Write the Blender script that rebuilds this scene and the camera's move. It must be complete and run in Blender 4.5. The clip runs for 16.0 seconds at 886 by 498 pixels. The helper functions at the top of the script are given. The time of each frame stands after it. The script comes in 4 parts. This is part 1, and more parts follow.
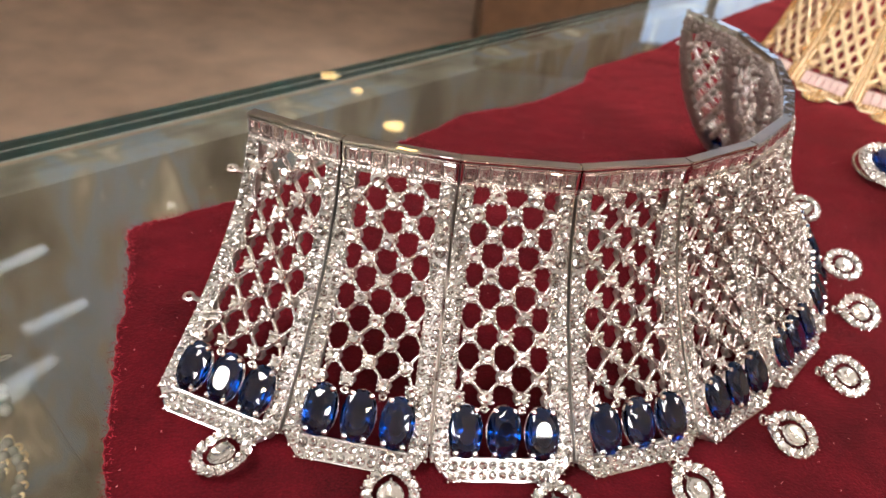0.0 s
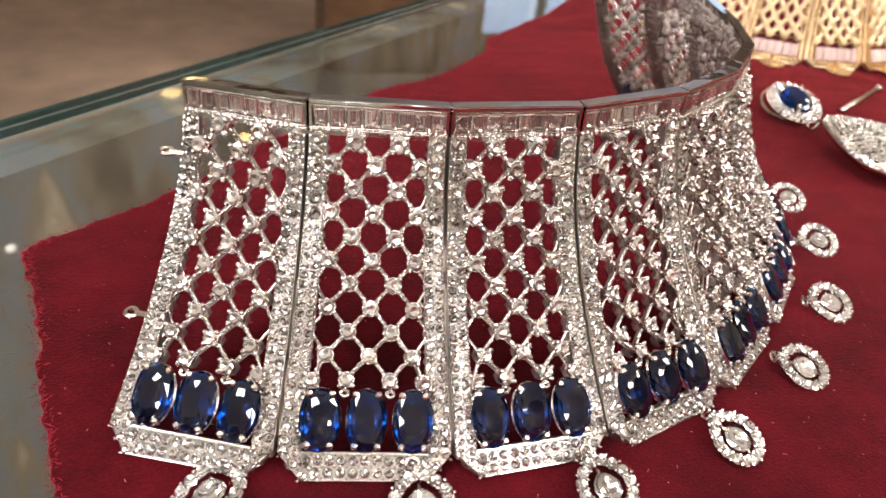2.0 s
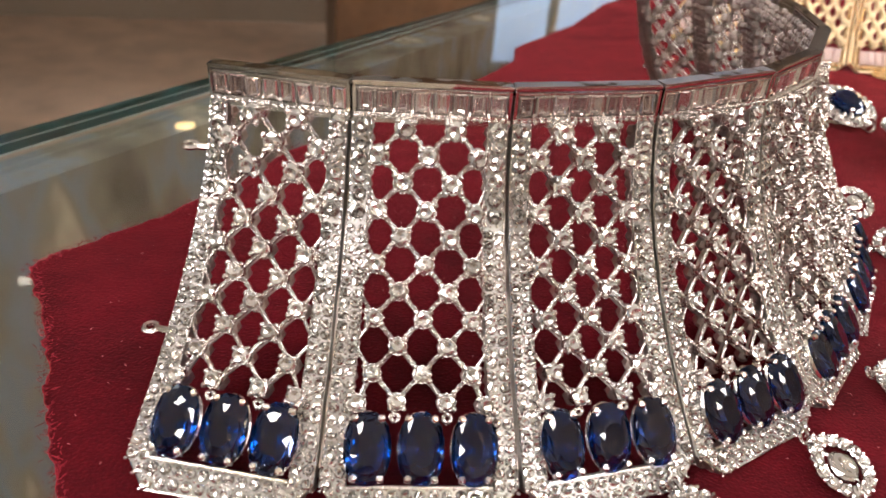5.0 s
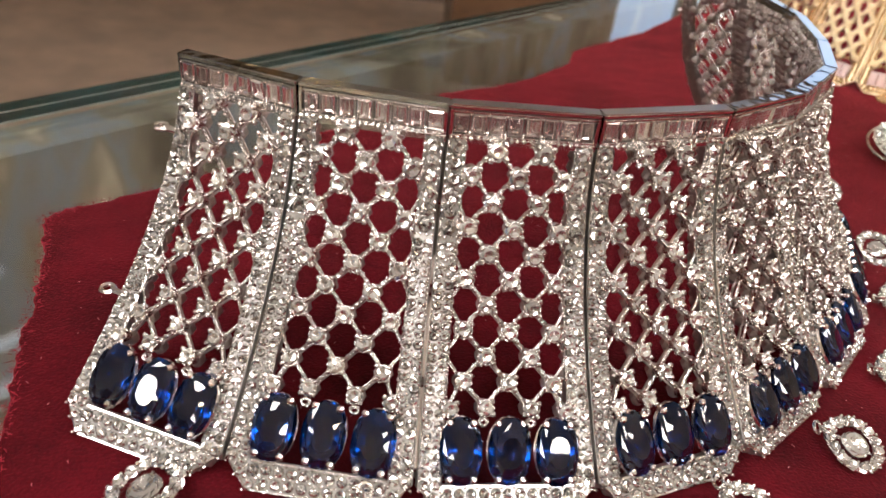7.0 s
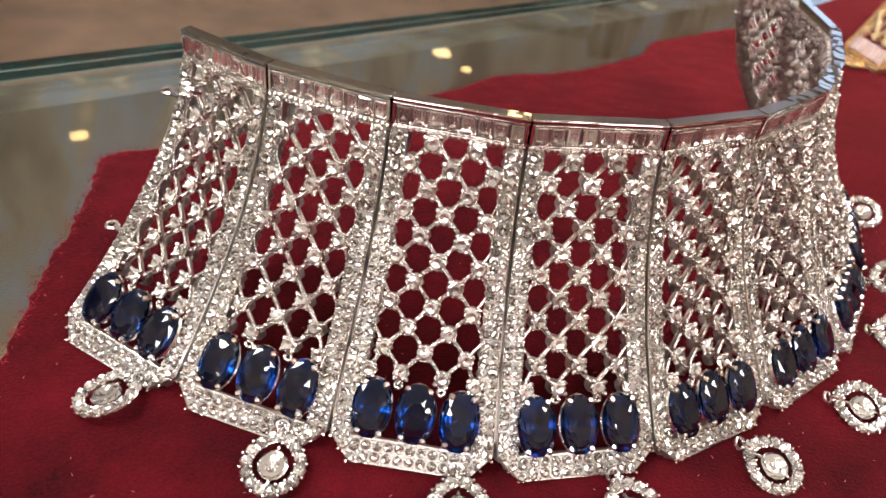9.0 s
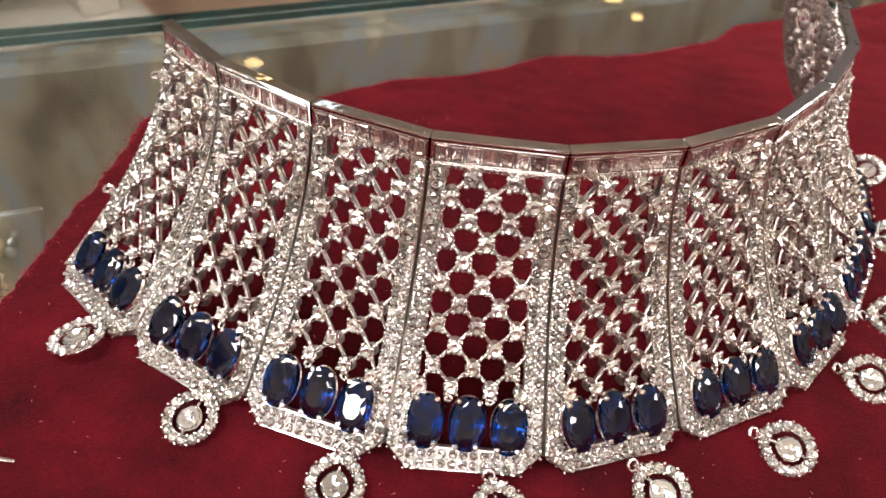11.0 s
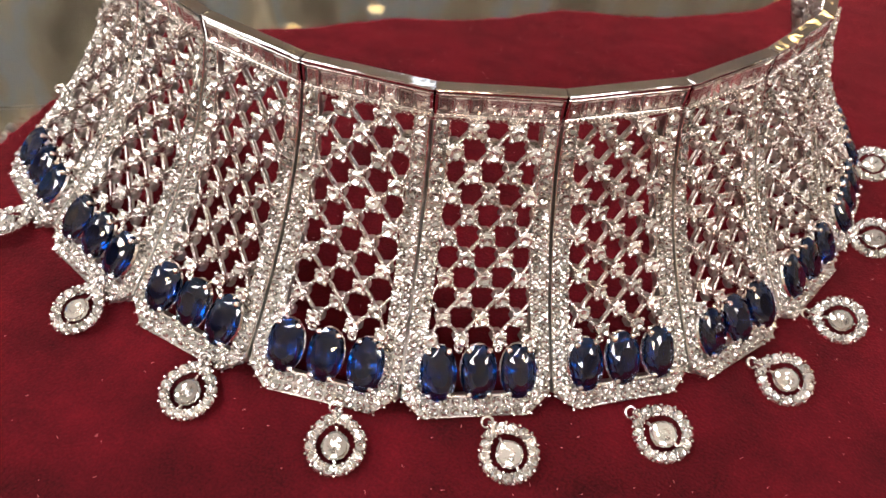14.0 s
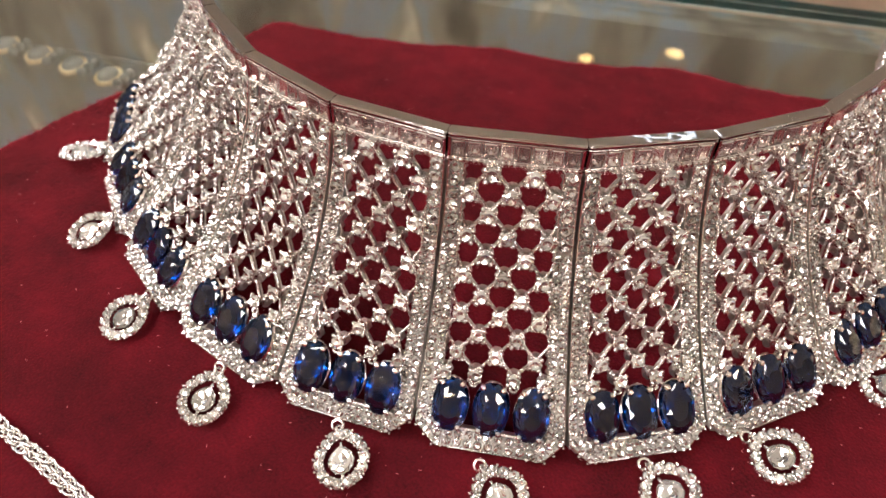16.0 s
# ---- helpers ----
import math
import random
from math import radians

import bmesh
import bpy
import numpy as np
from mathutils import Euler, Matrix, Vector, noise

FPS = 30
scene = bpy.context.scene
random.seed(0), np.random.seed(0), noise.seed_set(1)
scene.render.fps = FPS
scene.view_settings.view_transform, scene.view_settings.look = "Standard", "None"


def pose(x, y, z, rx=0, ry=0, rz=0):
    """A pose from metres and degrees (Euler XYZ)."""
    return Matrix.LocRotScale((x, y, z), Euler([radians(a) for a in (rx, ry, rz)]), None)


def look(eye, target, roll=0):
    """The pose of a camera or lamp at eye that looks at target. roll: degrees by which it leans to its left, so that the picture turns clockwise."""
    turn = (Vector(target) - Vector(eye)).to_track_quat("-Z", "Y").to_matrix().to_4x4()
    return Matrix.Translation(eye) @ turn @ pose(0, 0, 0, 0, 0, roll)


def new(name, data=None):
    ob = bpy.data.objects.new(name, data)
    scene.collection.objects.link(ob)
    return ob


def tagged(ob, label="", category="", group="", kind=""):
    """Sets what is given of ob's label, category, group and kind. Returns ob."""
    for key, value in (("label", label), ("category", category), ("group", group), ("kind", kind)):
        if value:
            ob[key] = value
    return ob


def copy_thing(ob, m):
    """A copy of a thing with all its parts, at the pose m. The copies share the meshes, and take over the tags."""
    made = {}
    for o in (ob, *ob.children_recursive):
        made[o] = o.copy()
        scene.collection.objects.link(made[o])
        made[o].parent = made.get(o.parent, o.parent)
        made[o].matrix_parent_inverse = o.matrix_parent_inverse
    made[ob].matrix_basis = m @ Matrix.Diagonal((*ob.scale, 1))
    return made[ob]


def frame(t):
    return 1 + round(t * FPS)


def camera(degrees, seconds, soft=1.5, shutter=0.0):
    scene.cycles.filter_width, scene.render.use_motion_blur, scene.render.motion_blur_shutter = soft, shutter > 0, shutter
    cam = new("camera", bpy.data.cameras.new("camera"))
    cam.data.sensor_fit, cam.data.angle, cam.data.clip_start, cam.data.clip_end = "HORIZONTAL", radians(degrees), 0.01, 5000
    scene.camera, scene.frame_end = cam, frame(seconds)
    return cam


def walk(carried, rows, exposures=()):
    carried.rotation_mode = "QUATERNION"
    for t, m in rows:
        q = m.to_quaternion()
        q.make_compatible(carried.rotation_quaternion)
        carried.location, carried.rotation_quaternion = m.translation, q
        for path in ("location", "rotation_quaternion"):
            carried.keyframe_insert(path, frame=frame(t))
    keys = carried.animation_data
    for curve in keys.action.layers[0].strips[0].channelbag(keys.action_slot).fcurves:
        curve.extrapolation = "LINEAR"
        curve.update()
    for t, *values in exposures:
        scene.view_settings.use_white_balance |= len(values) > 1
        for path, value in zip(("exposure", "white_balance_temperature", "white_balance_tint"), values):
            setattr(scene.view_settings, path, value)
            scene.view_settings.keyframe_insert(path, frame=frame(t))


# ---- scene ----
cam = camera(61.1, 16.0, soft=1.5)
PATH = [
    (0, (-0.01914, -0.14732, 0.08369), (-0.01226, -0.04820, 0.01640), 7.47),
    (0.5, (-0.02402, -0.14006, 0.07775), (-0.01090, -0.04040, 0.01222), 7.40),
    (1, (-0.02771, -0.13369, 0.07586), (-0.00817, -0.03596, 0.00902), 6.46),
    (1.5, (-0.03066, -0.13510, 0.07381), (-0.00835, -0.03646, 0.00922), 6.24),
    (2, (-0.03354, -0.13706, 0.07092), (-0.00590, -0.03998, 0.00603), 6.74),
    (2.5, (-0.03711, -0.13530, 0.06994), (-0.00837, -0.03776, 0.00621), 6.49),
    (3, (-0.03386, -0.13583, 0.06638), (-0.00612, -0.03787, 0.00286), 6.85),
    (3.5, (-0.03663, -0.13129, 0.06716), (-0.00749, -0.03393, 0.00333), 7.34),
    (3.7, (-0.03759, -0.12978, 0.06299), (-0.00879, -0.03022, 0.00252), 5.63),
    (5.8, (-0.03193, -0.12756, 0.06197), (-0.01096, -0.02762, -0.00105), 6.47),
    (6, (-0.02892, -0.12723, 0.06607), (-0.01109, -0.02770, 0.00145), 6.31),
    (6.5, (-0.02566, -0.13104, 0.06327), (-0.00723, -0.03085, -0.00016), 8.87),
    (7, (-0.01911, -0.13217, 0.06740), (-0.00779, -0.03175, 0.00269), 7.93),
    (7.5, (-0.01705, -0.13494, 0.06984), (-0.01200, -0.03502, 0.00359), 8.57),
    (8, (-0.01153, -0.13485, 0.07232), (-0.01145, -0.03496, 0.00583), 8.16),
    (8.5, (-0.00328, -0.13408, 0.07350), (-0.00894, -0.03605, 0.00452), 8.76),
    (9, (0.00268, -0.13676, 0.07585), (-0.00516, -0.04050, 0.00464), 8.66),
    (9.2, (0.00629, -0.13706, 0.07846), (-0.00190, -0.04053, 0.00766), 8.71),
    (11.3, (0.03407, -0.12811, 0.08820), (0.00154, -0.04576, 0.00722), 5.54),
    (11.5, (0.03659, -0.12986, 0.08820), (0.00143, -0.04817, 0.00764), 5.66),
    (12, (0.04440, -0.12803, 0.08786), (0.00621, -0.05015, 0.00494), 5.89),
    (12.5, (0.05104, -0.12292, 0.08740), (0.01022, -0.04759, 0.00338), 5.99),
    (13, (0.05751, -0.12593, 0.08848), (0.01268, -0.05377, 0.00373), 4.73),
    (13.5, (0.05509, -0.12155, 0.09061), (0.01533, -0.04795, 0.00458), 4.91),
    (14, (0.05717, -0.11589, 0.08686), (0.01678, -0.04248, 0.00096), 6.25),
    (14.5, (0.06903, -0.10659, 0.08946), (0.01573, -0.04137, 0.00399), 5.23),
    (15, (0.07703, -0.10014, 0.09208), (0.01655, -0.04133, 0.00674), 3.58),
    (15.5, (0.09080, -0.09143, 0.09103), (0.02432, -0.03659, 0.00752), 1.98),
    (16, (0.09173, -0.08559, 0.09051), (0.02125, -0.03797, 0.00586), 1.80),
]
walk(cam, [(t, look(eye, target, roll)) for t, eye, target, roll in PATH], [(0, -0.09), (1, -0.16), (2, -0.12), (2.5, -0.25), (3.5, -0.36), (6, -0.26), (7.5, -0.38), (8.5, -0.19), (11.5, -0.10), (14, -0.08), (16, 0.0)])
cam.data.dof.use_dof = True
cam.data.dof.focus_distance, cam.data.dof.aperture_fstop = 0.094, 42.0

# ---- light ----
scene.world = bpy.data.worlds.new("room_air")
scene.world.use_nodes = True
scene.world.node_tree.nodes["Background"].inputs[0].default_value = (0.75, 0.72, 0.70, 1)
scene.world.node_tree.nodes["Background"].inputs[1].default_value = 0.05

FLOOR_Z, CEIL_Z = -0.96, 1.30          # shop floor and ceiling, from the top of the cloth
COUNTER = Matrix.Translation((-0.0566, 0.0528, 0)) @ Matrix.Rotation(radians(43.9), 4, "Z")   # x along the free glass edge, y outwards

# ---- materials ----
def material(name):
    m = bpy.data.materials.new(name)
    m.use_nodes = True
    return m, m.node_tree.nodes, m.node_tree.links, m.node_tree.nodes["Principled BSDF"]


def plain(name, colour, rough, metal=0.0, bump=0.0, scale=400.0, vary=0.0, **extra):
    """A principled surface with fine relief and a two-scale change of colour."""
    m, n, l, p = material(name)
    p.inputs["Base Color"].default_value = (*colour, 1)
    p.inputs["Roughness"].default_value = rough
    p.inputs["Metallic"].default_value = metal
    for key, value in extra.items():
        p.inputs[key.replace("_", " ")].default_value = value
    co = n.new("ShaderNodeTexCoord")
    if vary:
        a, b, mix, ramp = n.new("ShaderNodeTexNoise"), n.new("ShaderNodeTexNoise"), n.new("ShaderNodeMix"), n.new("ShaderNodeValToRGB")
        a.inputs["Scale"].default_value, b.inputs["Scale"].default_value = scale, scale / 9
        a.inputs["Detail"].default_value = b.inputs["Detail"].default_value = 5
        l.new(co.outputs["Object"], a.inputs["Vector"])
        l.new(co.outputs["Object"], b.inputs["Vector"])
        mix.data_type = "FLOAT"
        mix.inputs[0].default_value = 0.55
        l.new(a.outputs[0], mix.inputs[2])
        l.new(b.outputs[0], mix.inputs[3])
        ramp.color_ramp.elements[0].position, ramp.color_ramp.elements[1].position = 0.32, 0.68
        ramp.color_ramp.elements[0].color = (*[c * (1 - vary) for c in colour], 1)
        ramp.color_ramp.elements[1].color = (*[min(1, c * (1 + vary)) for c in colour], 1)
        l.new(mix.outputs[0], ramp.inputs[0])
        l.new(ramp.outputs[0], p.inputs["Base Color"])
    if bump:
        t, b = n.new("ShaderNodeTexNoise"), n.new("ShaderNodeBump")
        t.inputs["Scale"].default_value = scale
        b.inputs["Strength"].default_value, b.inputs["Distance"].default_value = bump, 0.0003
        l.new(co.outputs["Object"], t.inputs["Vector"])
        l.new(t.outputs[0], b.inputs["Height"])
        l.new(b.outputs[0], p.inputs["Normal"])
    return m


def gem(name, colour, ior, clear=1.0, rough=0.0, vary=0.0):
    """A cut stone: clear, with a little change of tone from stone to stone."""
    m, n, l, p = material(name)
    p.inputs["Roughness"].default_value, p.inputs["IOR"].default_value = rough, ior
    p.inputs["Transmission Weight"].default_value = clear
    info, ramp = n.new("ShaderNodeNewGeometry"), n.new("ShaderNodeValToRGB")
    ramp.color_ramp.elements[0].color = (*[c * (1 - vary) for c in colour], 1)
    ramp.color_ramp.elements[1].color = (*colour, 1)
    l.new(info.outputs["Random Per Island"], ramp.inputs[0])
    l.new(ramp.outputs[0], p.inputs["Base Color"])
    return m


def mirror_cut(name, light, dark, rough, by="island"):
    """Small foil-backed stones, which throw back what is above them; tone changes from stone to stone."""
    m, n, l, p = material(name)
    p.inputs["Roughness"].default_value, p.inputs["Metallic"].default_value = rough, 0.85
    ramp = n.new("ShaderNodeValToRGB")
    ramp.color_ramp.elements[0].color, ramp.color_ramp.elements[1].color = (*dark, 1), (*light, 1)
    if by == "island":
        l.new(n.new("ShaderNodeNewGeometry").outputs["Random Per Island"], ramp.inputs[0])
    else:
        l.new(n.new("ShaderNodeObjectInfo").outputs["Random"], ramp.inputs[0])
    l.new(ramp.outputs[0], p.inputs["Base Color"])
    return m


SILVER = plain("rhodium_silver", (0.80, 0.775, 0.76), 0.2, 1.0, bump=0.05, scale=900)
GRAINED = plain("grained_silver", (0.82, 0.785, 0.77), 0.2, 1.0, bump=0.9, scale=2600)
RIM = plain("polished_silver_rim", (0.80, 0.80, 0.80), 0.05, 1.0, bump=0.55, scale=160)
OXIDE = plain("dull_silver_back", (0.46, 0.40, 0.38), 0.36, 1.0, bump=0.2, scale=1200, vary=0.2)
PAVE = mirror_cut("pave_crystal", (0.86, 0.845, 0.83), (0.32, 0.30, 0.285), 0.13)
CRYSTAL = mirror_cut("round_crystal", (0.92, 0.91, 0.90), (0.52, 0.50, 0.49), 0.1, "object")
# silver with the shade of the gaps between stones put into its colour
SHADED_BED = plain("silver_bed_gap_shade", (0.40, 0.385, 0.375), 0.30, 1.0, bump=0.2, scale=1200, vary=0.25)
BAGUETTE = mirror_cut("baguette_crystal", (0.97, 0.92, 0.90), (0.45, 0.37, 0.36), 0.05, "object")
SAPPHIRE = gem("sapphire", (0.0002, 0.019, 0.15), 1.77, 0.97, 0.0)
SAPPHIRE.node_tree.nodes["Principled BSDF"].inputs["Specular IOR Level"].default_value = 0.14
GOLD = plain("yellow_gold", (0.93, 0.75, 0.51), 0.38, 1.0, bump=0.9, scale=1500, vary=0.12)
GOLD_CUT = mirror_cut("champagne_crystal", (1.0, 0.80, 0.52), (0.80, 0.55, 0.28), 0.12)
PINK = gem("pale_pink_baguette", (0.92, 0.72, 0.69), 1.6, 0.35, 0.08)
PEARL = plain("pearl", (0.45, 0.44, 0.42), 0.22, bump=0.03, scale=500, Coat_Weight=0.6)
THREAD = plain("red_thread", (0.30, 0.012, 0.03), 0.9, vary=0.4, scale=900)
LINT = plain("pale_lint", (0.62, 0.30, 0.30), 0.9)


def velvet():
    m, n, l, p = material("red_velvet")
    co = n.new("ShaderNodeTexCoord")
    pile, patch, ramp, mix = n.new("ShaderNodeTexNoise"), n.new("ShaderNodeTexNoise"), n.new("ShaderNodeValToRGB"), n.new("ShaderNodeMix")
    pile.inputs["Scale"].default_value, pile.inputs["Detail"].default_value = 2600, 3
    patch.inputs["Scale"].default_value, patch.inputs["Detail"].default_value = 70, 9
    patch.inputs["Roughness"].default_value = 0.68
    mix.data_type = "FLOAT"
    mix.inputs[0].default_value = 0.7
    l.new(co.outputs["Object"], pile.inputs["Vector"])
    l.new(co.outputs["Object"], patch.inputs["Vector"])
    l.new(pile.outputs[0], mix.inputs[2])
    l.new(patch.outputs[0], mix.inputs[3])
    l.new(mix.outputs[0], ramp.inputs[0])
    ramp.color_ramp.elements[0].position, ramp.color_ramp.elements[1].position = 0.34, 0.66
    ramp.color_ramp.elements[0].color, ramp.color_ramp.elements[1].color = (0.018, 0.0005, 0.0016, 1), (0.096, 0.0028, 0.0076, 1)
    l.new(ramp.outputs[0], p.inputs["Base Color"])
    p.inputs["Roughness"].default_value = 0.9
    p.inputs["Specular IOR Level"].default_value = 0.1
    p.inputs["Sheen Weight"].default_value, p.inputs["Sheen Roughness"].default_value = 0.8, 0.36
    p.inputs["Sheen Tint"].default_value = (0.9, 0.10, 0.13, 1)
    b = n.new("ShaderNodeBump")
    b.inputs["Strength"].default_value, b.inputs["Distance"].default_value = 0.5, 0.0003
    l.new(pile.outputs[0], b.inputs["Height"])
    l.new(b.outputs[0], p.inputs["Normal"])
    return m


VELVET = velvet()
GLASS = plain("counter_glass", (0.89, 0.93, 0.905), 0.0, Transmission_Weight=1.0, IOR=1.5)
SHELF_GLASS = plain("clear_shelf_glass", (0.985, 0.99, 0.987), 0.0, Transmission_Weight=1.0, IOR=1.5)
GLASS_EDGE = plain("green_glass_edge", (0.010, 0.066, 0.066), 0.10, bump=0.4, scale=60, vary=0.5)
ARRIS = plain("ground_glass_arris", (0.66, 0.76, 0.74), 0.35, bump=0.4, scale=200, vary=0.3)
CASE = plain("grey_display_lining", (0.40, 0.36, 0.30), 0.6, bump=0.3, scale=40, vary=0.5)


def lining():
    """Case lining: soft upright patches of brown, beige, grey-blue and cream, painted for reflections in the glass top.
    """
    m, n, l, p = material("case_lining_painted_reflections")
    co, mapping, t, ramp = n.new("ShaderNodeTexCoord"), n.new("ShaderNodeMapping"), n.new("ShaderNodeTexNoise"), n.new("ShaderNodeValToRGB")
    mapping.inputs["Scale"].default_value = (1.0, 1.0, 0.42)
    mapping.inputs["Rotation"].default_value = (0, radians(25), 0)
    t.inputs["Scale"].default_value, t.inputs["Detail"].default_value, t.inputs["Roughness"].default_value = 48, 3, 0.55
    l.new(co.outputs["Object"], mapping.inputs["Vector"])
    l.new(mapping.outputs[0], t.inputs["Vector"])
    l.new(t.outputs[0], ramp.inputs[0])
    e = ramp.color_ramp.elements
    e[0].position, e[0].color = 0.33, (0.15, 0.125, 0.10, 1)
    e[1].position, e[1].color = 0.65, (0.86, 0.79, 0.66, 1)
    for place, colour in ((0.44, (0.36, 0.32, 0.26, 1)), (0.51, (0.34, 0.40, 0.50, 1)), (0.58, (0.42, 0.37, 0.29, 1))):
        e.new(place).color = colour
    l.new(ramp.outputs[0], p.inputs["Base Color"])
    p.inputs["Roughness"].default_value = 0.8
    return m


LINING = lining()
WOOD = plain("dark_brown_veneer", (0.16, 0.085, 0.045), 0.35, bump=0.2, scale=14, vary=0.45)
FLOOR = plain("brown_marble", (0.62, 0.46, 0.35), 0.5, bump=0.05, scale=7, vary=0.32)
WALL = plain("brown_wall_panel", (0.30, 0.24, 0.185), 0.7, bump=0.1, scale=8, vary=0.08)
WHITE = plain("white_ceiling_paint", (0.82, 0.84, 0.84), 0.8, bump=0.05, scale=8, vary=0.04)


def glow(name, colour, strength):
    m, n, l, p = material(name)
    p.inputs["Base Color"].default_value = (0.8, 0.8, 0.8, 1)
    p.inputs["Emission Color"].default_value, p.inputs["Emission Strength"].default_value = (*colour, 1), strength
    return m


LAMP = glow("warm_downlight", (1.0, 0.80, 0.52), 80)
ACCENT = glow("amber_spotlight", (1.0, 0.66, 0.26), 9)
PALE = glow("white_spotlight", (1.0, 0.92, 0.76), 8)
BAR = glow("cool_lamp_bar", (0.80, 0.90, 1.0), 2.4)
TUBE = glow("white_lamp_panel", (1.0, 0.97, 0.94), 32)

# ---- mesh helpers: pieces are drawn in millimetres ----
MM = 0.001


def part(name, bm, mat, parent=None, label="", m=None, kind=""):
    """Links a bmesh, drawn in millimetres, as one object, under parent if there is one."""
    bmesh.ops.recalc_face_normals(bm, faces=bm.faces)
    mesh = bpy.data.meshes.new(name)
    for v in bm.verts:
        v.co *= MM
    bm.to_mesh(mesh)
    bm.free()
    mesh.materials.append(mat)
    return linked(name, mesh, parent, label, m, kind)


def linked(name, mesh, parent=None, label="", m=None, kind=""):
    ob = new(name, mesh)
    if parent:
        ob.parent = parent
    if m is not None:
        ob.matrix_basis = metres(m)
    return tagged(ob, label, kind=kind)


def metres(m):
    m = m.copy()
    m.translation = m.translation * MM
    return m


def smooth(ob):
    for poly in ob.data.polygons:
        poly.use_smooth = True
    return ob


def empty(name, **tags):
    ob = new(name)
    ob.empty_display_size = 0.02
    return tagged(ob, **tags)


def quad_loop(bm, rings, closed=True, caps=True):
    """Skins rings of points, each a list of the same length."""
    rows = [[bm.verts.new(p) for p in ring] for ring in rings]
    count = len(rows[0])
    for a, b in zip(rows, rows[1:]):
        for i in range(count if closed else count - 1):
            bm.faces.new((a[i], a[(i + 1) % count], b[(i + 1) % count], b[i]))
    if caps and closed:
        bm.faces.new(rows[0][::-1])
        bm.faces.new(rows[-1])
    return rows


def tube(bm, points, r, sides=6, loop=False):
    """A round wire along points; r may be one radius or one for each point."""
    points = [Vector(p) for p in points]
    radii = r if isinstance(r, (list, tuple)) else [r] * len(points)
    rings = []
    for i, p in enumerate(points):
        before = points[i - 1] if i or loop else p
        after = points[(i + 1) % len(points)] if i + 1 < len(points) or loop else p
        way = (after - before).normalized()
        side = way.cross((0, 0, 1) if abs(way.z) < 0.9 else (1, 0, 0)).normalized()
        up = side.cross(way)
        rings.append([p + radii[i] * (math.cos(a) * side + math.sin(a) * up) for a in np.linspace(0, 2 * math.pi, sides, endpoint=False)])
    if loop:
        rings.append(rings[0])
    quad_loop(bm, rings, caps=not loop)


def bead(bm, at, r, m=None, sides=6):
    """A small rounded grain of metal."""
    at = Vector(at)
    rings = [[at + Vector((r * c * math.cos(a), r * c * math.sin(a), r * h)) for a in np.linspace(0, 2 * math.pi, sides, endpoint=False)]
             for c, h in ((0.55, -0.8), (1, -0.1), (0.8, 0.6), (0.3, 0.95))]
    quad_loop(bm, rings)


def cut_stone(bm, rx, ry, high, deep, m, sides=8, pear=0.0, table=0.58):
    """A faceted stone: table, crown, girdle and, where deep is not 0, a pavilion. pear pulls one end to a point."""
    def ring(f, h, turn=0.0):
        out = []
        for i in range(sides):
            a = 2 * math.pi * (i + turn) / sides
            x, y = math.cos(a), math.sin(a)
            pull = 1 - pear * max(0, y) ** 2 * 0.75
            out.append(m @ Vector((rx * f * x * pull, ry * f * y * (1 + 0.35 * pear * max(0, y)), h)))
        return out
    rings = [ring(1, 0)]
    if deep:
        rings = [ring(0.12, -deep), ring(0.62, -deep * 0.52, 0.5), ring(1, -0.06 * high)] + rings
    rings += [ring(0.82, high * 0.62, 0.5), ring(table, high)]
    if not deep:
        rings += [ring(table * 0.55, high * 1.16, 0.5), ring(0.06, high * 1.24)]
    quad_loop(bm, rings)


def brilliant(bm, r, high, m, sides=8):
    """A small foil-backed stone: crown facets round a rim, and inside it the facets of the back, which fall to a point."""
    rings = []
    for f, h, turn in ((1.0, -0.3, 0), (1.0, 0.0, 0), (0.86, 0.66, 0.5), (0.62, 1.0, 0), (0.40, 0.76, 0.5), (0.04, 0.42, 0)):
        rings.append([m @ Vector((r * f * math.cos(a), r * f * math.sin(a), high * h)) for a in (2 * math.pi * (i + turn) / sides for i in range(sides))])
    quad_loop(bm, rings)


def box(bm, lo, hi, bevel=0.0):
    x0, y0, z0 = lo
    x1, y1, z1 = hi
    made = quad_loop(bm, [[(x0, y0, z0), (x1, y0, z0), (x1, y1, z0), (x0, y1, z0)], [(x0, y0, z1), (x1, y0, z1), (x1, y1, z1), (x0, y1, z1)]])
    if bevel:
        verts = [v for row in made for v in row]
        edges = list({e for v in verts for e in v.link_edges})
        bmesh.ops.bevel(bm, geom=edges, offset=bevel, segments=2, affect="EDGES")


# ---- the room ----
def setting(name, lo, hi, mat, label, m=None):
    bm = bmesh.new()
    box(bm, lo, hi)
    ob = part(name, bm, mat, m=m)
    return tagged(ob, label, name.split("_")[0], kind="structure")


Z0, Z1 = FLOOR_Z / MM, CEIL_Z / MM
setting("floor", (-3500, -3000, Z0 - 60), (3000, 3800, Z0), FLOOR, "brown marble shop floor beyond the counter")
setting("ceiling", (-3500, -3000, Z1), (3000, 3800, Z1 + 60), WHITE, "white painted shop ceiling with lamps")
bm = bmesh.new()
for lo, hi in (((-3500, 3800, Z0), (900, 3900, Z1)), ((2700, 3800, Z0), (3000, 3900, Z1)), ((900, 3800, Z0), (2700, 3900, 150)), ((900, 3800, 1200), (2700, 3900, Z1))):
    box(bm, lo, hi)
tagged(part("wall_north", bm, WALL), "brown panelled shop wall with a window opening", "wall", kind="structure")
bm = bmesh.new()
